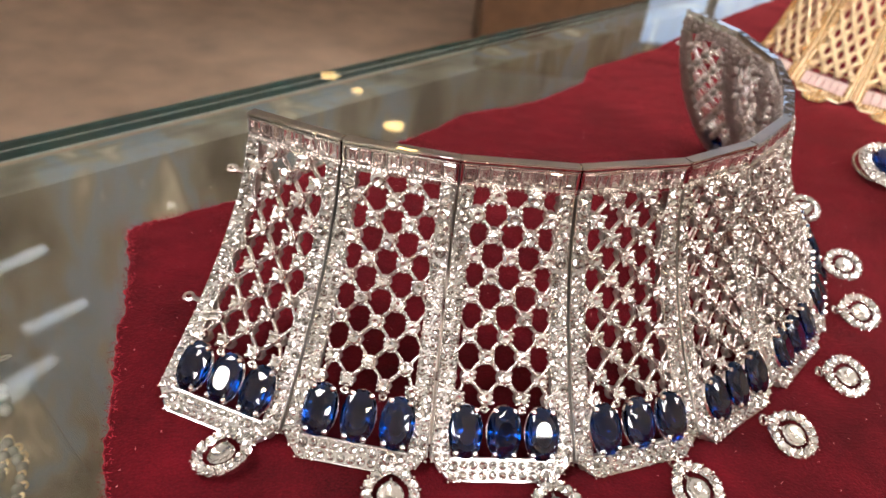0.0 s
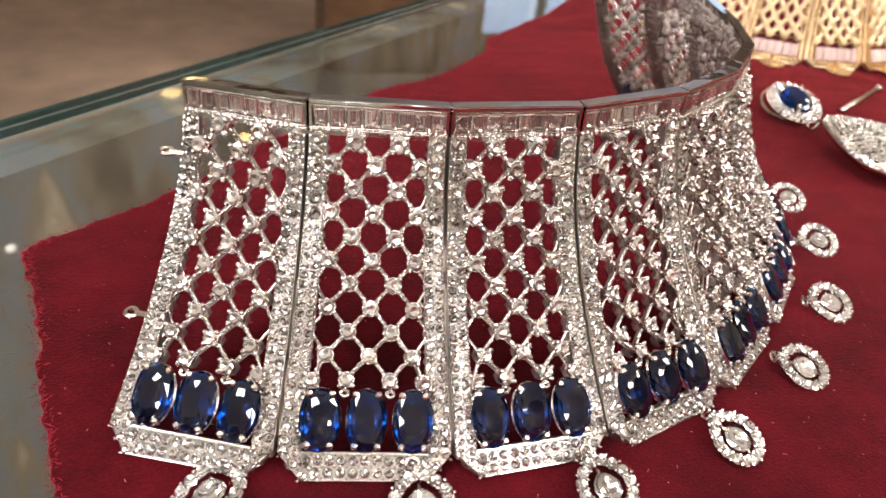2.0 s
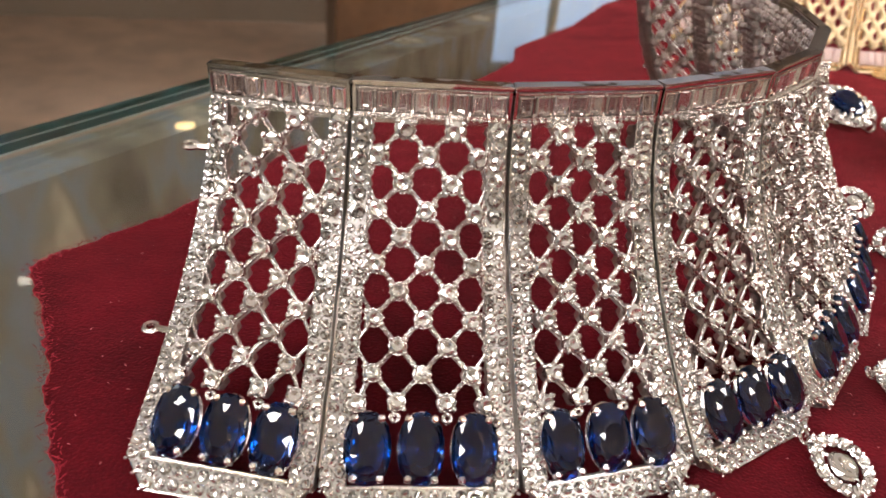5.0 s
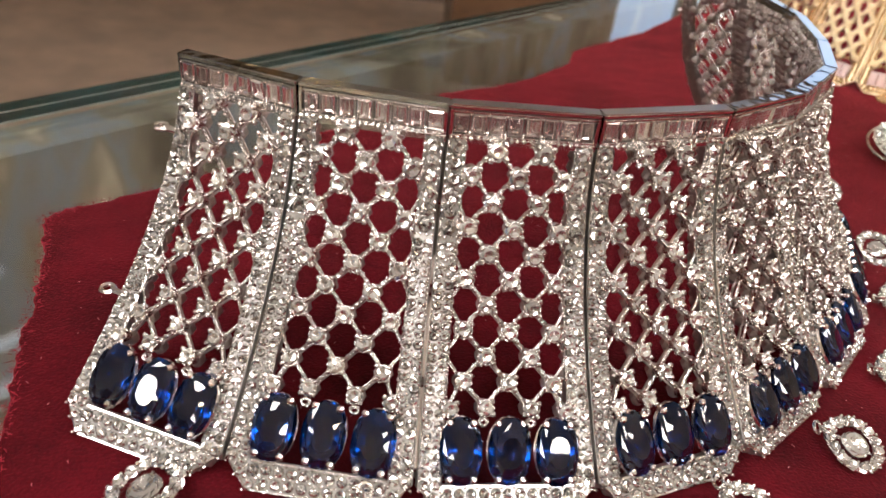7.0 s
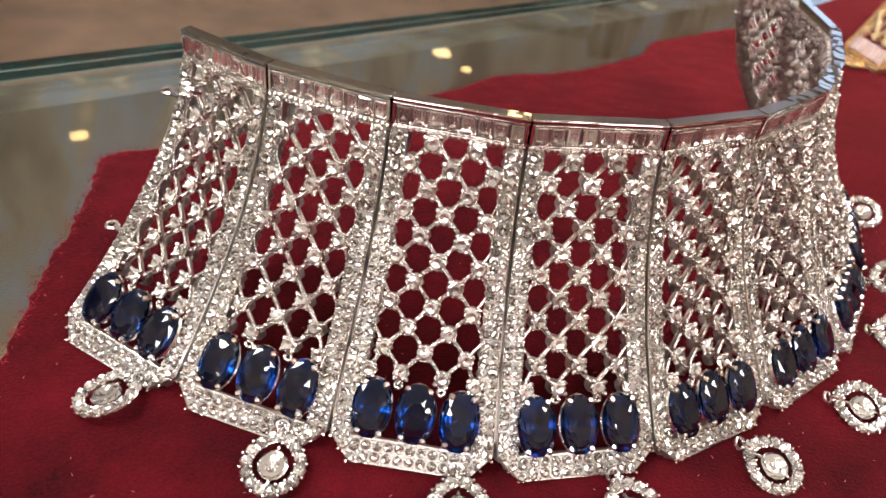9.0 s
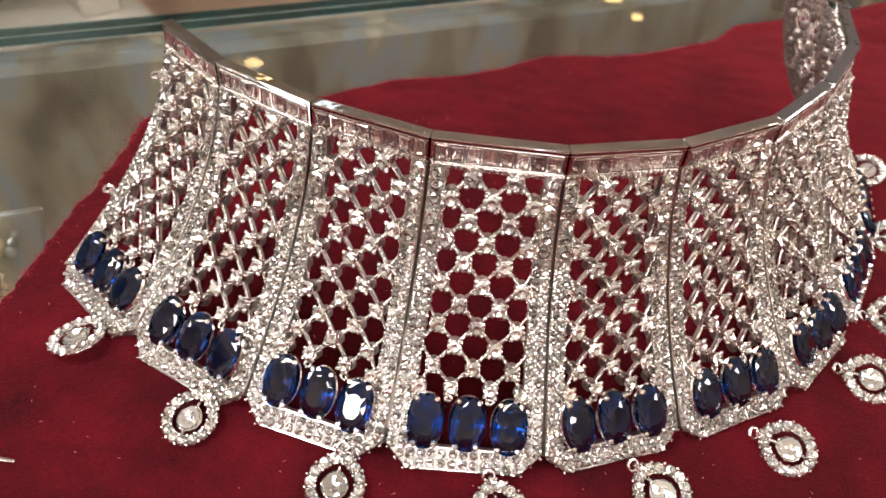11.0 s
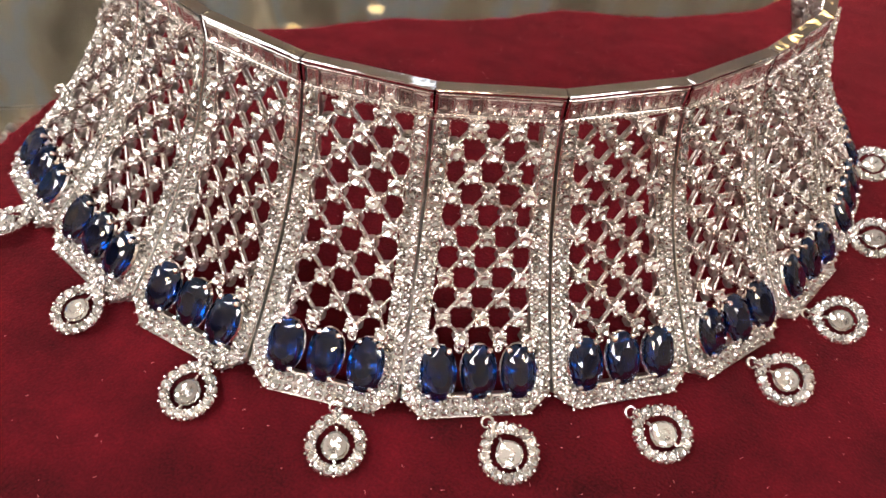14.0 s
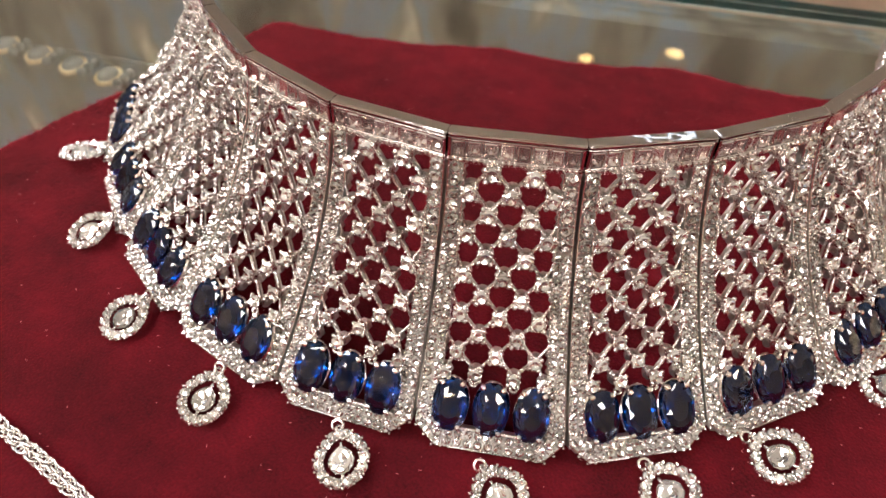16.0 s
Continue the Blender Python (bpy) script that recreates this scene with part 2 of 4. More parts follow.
for x in (900, 1480, 2080, 2660):
    box(bm, (x, 3830, 150), (x + 40, 3870, 1200))
for z in (150, 1160):
    box(bm, (900, 3832, z), (2700, 3868, z + 40))
tagged(part("window_1", bm, WALL), "brown window frame of the shop front", "window", kind="structure")
bm = bmesh.new()
box(bm, (500, 4300, -400), (3100, 4310, 2000))
tagged(part("backdrop", bm, glow("blue_daylight", (0.46, 0.63, 0.90), 1.6)), "plain blue daylight outside the shop window", "backdrop", kind="structure")
setting("wall_south", (-3500, -3100, Z0), (3000, -3000, Z1), WALL, "plain brown panelled shop wall")
setting("wall_east", (3000, -3100, Z0), (3100, 3900, Z1), WALL, "plain brown panelled shop wall")
setting("wall_west", (-3600, -3100, Z0), (-3500, 3900, Z1), WALL, "plain brown panelled shop wall")


def wall_display(name, m, count, seed):
    """A run of upright display boards with a ledge, hung on a wall."""
    rng = random.Random(seed)
    unit = empty(name, label="tall wall display of cream, grey and blue boards", category="wall display")
    unit.matrix_basis = metres(m)
    x = 0.0
    for i in range(count):
        w = rng.uniform(130, 330)
        bm = bmesh.new()
        box(bm, (x + 6, -rng.uniform(20, 60), rng.uniform(-120, 60)), (x + w - 6, 0, rng.uniform(850, 1000)), 4)
        part("board", bm, rng.choice(BOARDS), unit)
        x += w
    bm = bmesh.new()
    box(bm, (0, -140, -180), (x, 0, -140), 5)
    part("ledge", bm, WOOD, unit, "brown wood ledge")
    return unit


BOARDS = [plain("cream_board", (0.66, 0.58, 0.44), 0.6, vary=0.15, scale=12), plain("grey_board", (0.30, 0.31, 0.32), 0.5, vary=0.2, scale=12),
          plain("blue_board", (0.12, 0.20, 0.36), 0.5, vary=0.2, scale=12), plain("white_board", (0.78, 0.77, 0.74), 0.5, vary=0.08, scale=12),
          plain("tan_board", (0.36, 0.25, 0.16), 0.5, vary=0.25, scale=12), plain("dark_board", (0.07, 0.06, 0.055), 0.4, vary=0.2, scale=12)]
wall_display("wall_display", Matrix.Translation((-3400, 3790, 200)), 17, 3)
wall_display("wall_display", Matrix.Translation((-3490, -2900, 200)) @ Matrix.Rotation(math.pi / 2, 4, "Z"), 28, 5)


def downlight(x, y, mat, label):
    lamp = empty("ceiling_downlight", label=label, category="lamp", group="ceiling downlights")
    lamp.location = (x, y, CEIL_Z)
    bm = bmesh.new()
    turn = [2 * math.pi * i / 24 for i in range(24)]
    quad_loop(bm, [[(r * math.cos(a), r * math.sin(a), z) for a in turn] for r, z in ((46, -2), (60, -2), (60, -8), (46, -10))], caps=False)
    part("trim_ring", bm, WHITE, lamp)
    bm = bmesh.new()
    quad_loop(bm, [[(r * math.cos(a), r * math.sin(a), z) for a in turn] for r, z in ((45, -2), (44, -7), (30, -9))])
    part("lens", bm, mat, lamp, "glowing lens")
    return lamp


first = downlight(0.0, 0.75, LAMP, "round recessed warm ceiling downlight, switched on")
for x, y in ((1.2, 0.75), (2.4, 0.75), *((x, y) for x in (-2.4, -1.2, 0.0, 1.2, 2.4) for y in (-2.3, -1.3, -0.4) if x > -1 or y < -1)):
    copy_thing(first, Matrix.Translation((x, y, CEIL_Z)))
spot = downlight(-0.42, 3.25, ACCENT, "round amber ceiling spotlight, switched on")
for x, y, size in ((-0.28, 3.12, 0.6), (-0.09, 2.78, 1), (-0.80, 3.60, 0.9), (-1.47, 1.95, 0.7), (-1.61, 1.65, 0.6)):
    copy_thing(spot, Matrix.Translation((x, y, CEIL_Z)) @ Matrix.Scale(size, 4))

bulb = downlight(-0.79, 2.00, PALE, "small white ceiling spotlight, switched on")
bulb.scale = (0.4, 0.4, 1)
for x, y, size in ((-0.93, 2.13, 0.4), (-0.86, 1.86, 0.28), (-1.02, 2.02, 0.3), (-0.70, 2.16, 0.22)):
    copy_thing(bulb, Matrix.Translation((x, y, CEIL_Z)) @ Matrix.Scale(size, 4))


def lamp_panel(x, y):
    lamp = empty("ceiling_lamp_panel", label="square white ceiling lamp panel, switched on", category="lamp", group="ceiling lamp panels")
    lamp.location = (x, y, CEIL_Z)
    bm = bmesh.new()
    quad_loop(bm, [[(-h, -h, z), (h, -h, z), (h, h, z), (-h, h, z)] for h, z in ((255, -1), (255, -12), (240, -12))], caps=False)
    part("frame", bm, WHITE, lamp)
    bm = bmesh.new()
    box(bm, (-240, -240, -9), (240, 240, -2))
    part("diffuser", bm, TUBE, lamp, "glowing diffuser")
    return lamp


panel_lamp = lamp_panel(-0.6, -0.2)
for x, y in ((0.6, -1.4), (-1.8, -1.4), (1.8, -0.2), (-0.6, -2.4), (1.8, -2.4), (1.8, 2.2)):
    copy_thing(panel_lamp, Matrix.Translation((x, y, CEIL_Z)))


# ---- the glass counter ----
def glass_counter():
    counter = empty("glass_counter", label="glass-topped display counter with a green polished edge", category="counter")
    counter.matrix_basis = COUNTER
    bm = bmesh.new()
    box(bm, (-900, -620, -13), (900, 2.2, -1.2), 0.6)
    top = part("glass_top", bm, GLASS, counter, "clear thick glass top")
    bm = bmesh.new()
    box(bm, (-900, 0.6, -12.6), (900, 2.6, -1.5), 0.3)
    part("polished_edge", bm, GLASS_EDGE, counter, "sea-green polished glass edge")
    bm = bmesh.new()
    box(bm, (-900, 0.3, -6.0), (900, 0.58, -5.6))
    box(bm, (-900, 0.2, -12.7), (900, 0.58, -12.1))
    part("arris", bm, ARRIS, counter, "pale ground glass arris")
    bm = bmesh.new()
    box(bm, (-900, -610, -560), (900, -14, -300))
    part("cabinet", bm, CASE, counter, "grey lined base of the display case")
    bm = bmesh.new()
    box(bm, (-878, -13, -300), (878, -0.5, -13.4))
    # the lining's patches are painted reflections of the room, seen through the top
    part("front_panel", bm, LINING, counter, "lining with beige, grey and blue reflections painted in")
    for x in (-890, 880):
        bm = bmesh.new()
        box(bm, (x, -610, -300), (x + 10, -14, -13.2))
        part("side_panel", bm, GLASS, counter)
    bm = bmesh.new()
    box(bm, (-160, -97, -28), (-90, -45, -26), 0.4)
    part("glass_shelf", bm, SHELF_GLASS, counter, "small clear glass shelf under the top")
    bm = bmesh.new()
    box(bm, (-890, -610, -960), (890, -30, -560))
    part("plinth", bm, WOOD, counter, "brown wood plinth")
    return counter


def lamp_bar(x, y, turn):
    lamp = empty("ceiling_lamp_bar", label="short white ceiling lamp bar, switched on", category="lamp", group="ceiling lamp bars")
    lamp.matrix_basis = Matrix.Translation((x, y, CEIL_Z)) @ Matrix.Rotation(turn, 4, "Z")
    bm = bmesh.new()
    box(bm, (-90, -26, -30), (90, 26, -2), 3)
    part("housing", bm, WHITE, lamp)
    bm = bmesh.new()
    box(bm, (-84, -18, -40), (84, 18, -30.5), 5)
    part("diffuser", bm, BAR, lamp, "glowing diffuser")
    return lamp


bar = lamp_bar(-1.10, 1.60, radians(55))
for x, y, turn in ((-0.90, 1.38, 52), (-0.88, 1.15, 60)):
    copy_thing(bar, Matrix.Translation((x, y, CEIL_Z)) @ Matrix.Rotation(radians(turn), 4, "Z"))

tagged(glass_counter(), "glass-topped display counter with a sea-green polished edge", "counter")

bm = bmesh.new()
box(bm, (-300, 0, 0), (300, 400, 1900), 6)
for z in (500, 1000, 1500):
    box(bm, (-280, -8, z), (280, 0, z + 12))
tagged(part("wood_cabinet", bm, WOOD, m=Matrix.Translation((500, 2600, Z0))), "tall dark brown wood cabinet standing on the floor", "cabinet")

MUTED = [plain("beige_board", (0.38, 0.33, 0.25), 0.6, vary=0.2, scale=25), plain("grey_card", (0.30, 0.295, 0.28), 0.5, vary=0.25, scale=25),
         plain("slate_blue_card", (0.25, 0.29, 0.37), 0.5, vary=0.2, scale=25), plain("ivory_card", (0.50, 0.475, 0.41), 0.5, vary=0.15, scale=25)]


def opposite_case():
    """A low display case across the aisle: body, shelves and boards standing on them."""
    rng = random.Random(11)
    case = empty("display_case", label="low display case with cream, grey and blue boards", category="display case")
    case.matrix_basis = metres(Matrix.Translation((-1300, 750, Z0)) @ Matrix.Rotation(radians(60), 4, "Z"))
    bm = bmesh.new()
    box(bm, (-1700, 60, 0), (350, 420, 900), 5)
    part("body", bm, CASE, case, "grey lined body")
    for z in (60, 330, 600):
        bm = bmesh.new()
        box(bm, (-1700, -160, z), (350, 58, z + 22), 3)
        part("shelf", bm, MUTED[3], case, "pale shelf")
        x = -1690.0
        while x < 260:
            w = rng.uniform(45, 150)
            if rng.random() < 0.85:
                bm = bmesh.new()
                box(bm, (x, -rng.uniform(20, 120), z + 22), (x + w - 8, 40, z + 22 + rng.uniform(120, 235)), 3)
                part("board", bm, rng.choice(MUTED), case)
            x += w
    return case


opposite_case()
# ---- the red cloth ----
EDGE = [(-30, -200), (-43, -125), (-50.8, -93), (-55.3, -82), (-58.6, -69.5), (-62.4, -57), (-64.8, -46), (-67.2, -37), (-71, -27.5), (-66.2, -22.6), (-53.5, -12.8), (-43.5, -1.5), (-33, 12.5),
        (-20, 22.5), (-12, 32), (-5, 42.5), (8, 50), (17, 56.5), (33, 75), (37, 88), (66, 116), (133, 195), (200, 270)]
FAR = [(150, -220), (200, -140), (235, -60), (260, 20), (275, 90), (290, 180), (300, 280)]


def along(line, k):
    """The point at k steps along a line of points, rounded a little at its corners."""
    i = min(int(k), len(line) - 2)
    a, b, f = Vector(line[i]), Vector(line[i + 1]), k - min(int(k), len(line) - 2)
    return a.lerp(b, f)


def cloth_height(x, y):
    """Folds of the cloth: flat where the choker stands, waved towards its rim."""
    away = min(1.0, max(0.0, (math.hypot(x + 8, y - 2) - 95) / 60))
    fold = 3.0 * max(0.0, noise.noise((x * 0.018, y * 0.018, 0.3))) + 1.2 * max(0.0, noise.noise((x * 0.05, y * 0.05, 4.0)))
    return fold * (0.06 + 0.94 * away) + 0.10 * noise.noise((x * 0.22, y * 0.22, 9.0))


def velvet_cloth():
    bm = bmesh.new()
    top, count = [], 420
    for i in range(count + 1):
        k = i / count * (len(EDGE) - 1)
        a, b = along(EDGE, k), along(FAR, i / count * (len(FAR) - 1))
        ragged = Vector((noise.noise((k * 7, 0, 0)), noise.noise((0, k * 7, 0)))) * 0.55 + Vector((noise.noise((k * 1.7, 5, 0)), noise.noise((5, k * 1.7, 0)))) * 0.7
        row = []
        for j in range(91):
            p = a.lerp(b, (j / 90) ** 1.6) + ragged * max(0.0, 1 - j / 14) ** 2
            row.append((p.x, p.y, cloth_height(p.x, p.y)))
        top.append([(row[0][0] - 0.1, row[0][1] + 0.1, row[0][2] - 0.95)] + [(row[0][0] - 0.25, row[0][1] + 0.2, row[0][2] - 0.35)] + row)
    quad_loop(bm, top, closed=False, caps=False)
    ob = smooth(part("velvet_cloth", bm, VELVET))
    return tagged(ob, "dark red velvet cloth with a rough cut edge over glass", "cloth")


velvet_cloth()


def fibres(name, spots, length, thick, mat, label):
    """Loose threads, each a thin bent three-sided wire."""
    bm = bmesh.new()
    for x, y in spots:
        a, l = random.uniform(0, 2 * math.pi), length * random.uniform(0.4, 1.3)
        z = cloth_height(x, y) + 0.06
        mid = Vector((x + l * 0.5 * math.cos(a), y + l * 0.5 * math.sin(a), z + random.uniform(0.0, 0.25) * l))
        end = mid + Vector((l * 0.5 * math.cos(a + random.uniform(-1, 1)), l * 0.5 * math.sin(a + random.uniform(-1, 1)), random.uniform(-0.15, 0.1) * l))
        tube(bm, [(x, y, z), mid, end], thick, 3)
    return tagged(part(name, bm, mat), label, "lint", kind="stuff")


fibres("lint", [(random.uniform(-60, 110), random.uniform(-125, 40)) for _ in range(700)], 0.36, 0.028, LINT, "pale lint specks scattered on the red velvet")
fringe = []
for _ in range(1500):
    p = along(EDGE, random.uniform(0.5, 20.5))
    fringe.append((p.x + random.gauss(0, 0.5), p.y + random.gauss(0, 0.5)))
fibres("frayed_thread", fringe, 0.6, 0.04, THREAD, "short red threads fraying along the cloth edge")

# ---- the choker's panel ----
FALL, FLARE = 35.8, 21.8                 # height from hinge top to hinge foot, and how far the foot stands out
_u = np.linspace(0, 1.12, 400)
_y, _z = -FLARE * _u ** 1.85, -FALL * _u
_s = np.concatenate([[0], np.cumsum(np.hypot(np.diff(_y), np.diff(_z)))])
FOOT = float(np.interp(1.0, _u, _s))     # length of the curved face down to the hinge foot
HEM = FOOT + 3.3                         # and down to the lower edge


def half_width(s):
    return 7.98 + 2.2 * float(np.interp(s, _s, _u)) ** 1.85


HINGE = [Vector((-8, 0, 36)), Vector((-10.2, -22, 0)), Vector((8, 0, 36)), Vector((10.2, -22, 0))]   # tops and feet of the panel in hand


def hinge_point(top, foot, s):
    """A point s down the curved line from a hinge's top to its foot: upright above, flaring out below."""
    u = float(np.interp(s, _s, _u))
    flat = top + (foot - top) * u ** 1.85
    return Vector((flat.x, flat.y, top.z + (foot.z - top.z) * u))


def face(x, s, h=0.0):
    """The point of the panel in hand at x across and s down its curved face, h out of the face."""
    def at(x, s):
        k = (x / (half_width(s) + 0.22) + 1) / 2
        return hinge_point(HINGE[0], HINGE[1], s).lerp(hinge_point(HINGE[2], HINGE[3], s), k)
    p = at(x, s)
    if not h:
        return p
    return p + h * (at(x, s + 0.2) - at(x, s - 0.2 if s > 0.2 else s)).cross(at(x + 0.5, s) - at(x - 0.5, s)).normalized()


def seat(x, s, h=0.0, turn=0.0, tilt=0.0):
    """The pose of a stone that sits on the face: x across, z out."""
    p = face(x, s, 0)
    out = (face(x, s, 1) - p).normalized()
    side = (face(x + 0.5, s) - face(x - 0.5, s)).normalized()
    up = out.cross(side)
    m = Matrix((side, up, out)).transposed().to_4x4()
    m.translation = p + out * h
    wob = Matrix.Rotation(random.gauss(0, tilt), 4, "X") @ Matrix.Rotation(random.gauss(0, tilt), 4, "Y") if tilt else Matrix()
    return m @ Matrix.Rotation(turn, 4, "Z") @ wob


def top_pose():
    """The pose of the top band of the panel in hand: x along it, y to the neck, z up."""
    x = (HINGE[2] - HINGE[0]).normalized()
    y = Vector((0, 0, 1)).cross(x).normalized()
    m = Matrix((x, y, x.cross(y))).transposed().to_4x4()
    m.translation = (HINGE[0] + HINGE[2]) / 2
    return m


def hem_half(s):
    """Half the width of the panel's outline, with its two cut lower corners."""
    return half_width(s) - max(0.0, s - FOOT) * 0.95


def rail_width(s):
    return 2.0 + 0.72 * min(1, s / FOOT)


RAIL_S = list(np.linspace(3.9, FOOT - 0.6, 15))


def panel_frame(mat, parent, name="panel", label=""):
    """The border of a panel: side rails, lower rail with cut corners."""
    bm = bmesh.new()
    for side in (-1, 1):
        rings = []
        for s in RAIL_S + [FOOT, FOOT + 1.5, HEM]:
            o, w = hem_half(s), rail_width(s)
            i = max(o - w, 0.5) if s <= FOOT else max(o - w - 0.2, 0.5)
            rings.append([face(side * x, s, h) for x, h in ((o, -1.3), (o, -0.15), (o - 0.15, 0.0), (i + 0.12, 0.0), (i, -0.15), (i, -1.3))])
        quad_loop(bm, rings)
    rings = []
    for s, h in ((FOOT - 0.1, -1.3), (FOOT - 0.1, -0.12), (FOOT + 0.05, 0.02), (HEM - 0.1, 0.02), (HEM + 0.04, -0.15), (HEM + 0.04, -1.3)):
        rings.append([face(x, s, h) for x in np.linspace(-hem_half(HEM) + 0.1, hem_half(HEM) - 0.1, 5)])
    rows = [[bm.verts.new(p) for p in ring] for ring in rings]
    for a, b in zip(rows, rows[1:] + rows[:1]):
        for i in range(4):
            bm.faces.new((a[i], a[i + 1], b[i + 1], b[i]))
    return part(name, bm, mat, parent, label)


SHARED = {}


def once(name, mat, draw, parent, label="", m=None):
    """A part whose mesh is drawn once and then shared by all alike parts."""
    key = (name, mat.name)
    if key not in SHARED:
        bm = bmesh.new()
        draw(bm)
        SHARED[key] = part(name, bm, mat, parent, label, m).data
        return
    linked(name, SHARED[key], parent, label, m)


def top_rail(mat, parent):
    """The polished band along the top, open in front for the row of baguettes."""
    w = (HINGE[2] - HINGE[0]).length / 2 - 0.08
    bm = bmesh.new()
    box(bm, (-w, -0.46, -0.42), (w, 1.4, 0.1), 0.15)
    box(bm, (-w, 0.75, -1.3), (w, 1.2, -0.52))
    for side in (-1, 1):
        box(bm, (side * (w - 0.2) - 0.18, -0.36, -3.4), (side * (w - 0.2) + 0.18, 0.72, -0.46), 0.06)
    part("top_rail", bm, mat, parent, "polished silver band", top_pose())
    # channel floor; its dark colour paints the shade seen between the baguettes
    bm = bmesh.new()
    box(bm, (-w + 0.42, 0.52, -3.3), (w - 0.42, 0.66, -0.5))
    part("channel", bm, SHADED_BED, parent, "channel behind the baguettes with painted gap shade", top_pose())
    bm = bmesh.new()
    for x in np.arange(-w + 0.3, w - 0.1, 0.72):
        bead(bm, (x + random.uniform(-0.08, 0.08), -0.42, -3.62 + random.uniform(-0.06, 0.06)), random.uniform(0.2, 0.3), sides=6)
    box(bm, (-w, -0.38, -3.5), (w, 0.7, -3.22), 0.08)
    box(bm, (-w, -0.30, -4.35), (w, 0.7, -3.56), 0.1)
    box(bm, (-w + 0.4, -0.34, -0.82), (w - 0.4, 0.3, -0.58), 0.07)
    part("lower_lip", bm, SILVER, parent, "beaded silver lip", top_pose())


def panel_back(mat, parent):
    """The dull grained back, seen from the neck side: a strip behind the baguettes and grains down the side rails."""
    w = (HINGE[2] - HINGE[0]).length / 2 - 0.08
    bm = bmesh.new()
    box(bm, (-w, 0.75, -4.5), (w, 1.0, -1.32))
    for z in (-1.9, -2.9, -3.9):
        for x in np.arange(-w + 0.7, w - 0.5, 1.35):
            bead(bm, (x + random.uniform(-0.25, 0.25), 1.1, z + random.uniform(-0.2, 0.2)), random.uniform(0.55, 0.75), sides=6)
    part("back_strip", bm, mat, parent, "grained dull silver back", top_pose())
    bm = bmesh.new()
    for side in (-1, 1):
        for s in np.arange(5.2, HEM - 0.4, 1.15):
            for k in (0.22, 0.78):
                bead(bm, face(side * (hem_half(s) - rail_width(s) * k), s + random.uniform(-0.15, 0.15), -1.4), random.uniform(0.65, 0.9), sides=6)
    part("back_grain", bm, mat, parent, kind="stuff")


def baguettes(mat, parent, count=8, label="clear baguette stone"):
    """A row of upright step-cut stones in the top band, each in its own tilt."""
    w = (HINGE[2] - HINGE[0]).length / 2 - 0.4
    step = 2 * w / count
    a, b = 0.84, 1.15

    def draw(bm):
        quad_loop(bm, [[(-x, y, -z), (x, y, -z), (x, y, z), (-x, y, z)] for x, z, y in
                       ((a * 0.7, b * 0.85, 0.45), (a, b, 0.1), (a, b, -0.08), (a * 0.80, b * 0.88, -0.30), (a * 0.70, b * 0.82, -0.32), (a * 0.42, b * 0.70, 0.02), (a * 0.30, b * 0.62, 0.06), (a * 0.03, b * 0.40, 0.36))])
    for i in range(count):
        m = (top_pose() @ Matrix.Translation((-w + step * (i + 0.5), random.uniform(-0.04, 0.04), -2.03))
             @ Matrix.Rotation(random.gauss(0, 0.10), 4, "Z") @ Matrix.Rotation(random.gauss(0, 0.09), 4, "X"))
        once("baguette", mat, draw, parent, label, m)
    bm = bmesh.new()
    for i in range(count + 1):
        x = -w + step * i
        box(bm, (x - 0.06, -0.02, -3.3), (x + 0.06, 0.5, -0.5))
        for z in (-0.95, -3.1):
            bead(bm, (x, -0.16, z), 0.2, sides=5)
    part("divider", bm, SILVER, parent, "thin silver dividers with claw tips", top_pose(), "stuff")


def small_stone(r):
    return lambda bm: brilliant(bm, r, r * 0.62, Matrix(), 8)


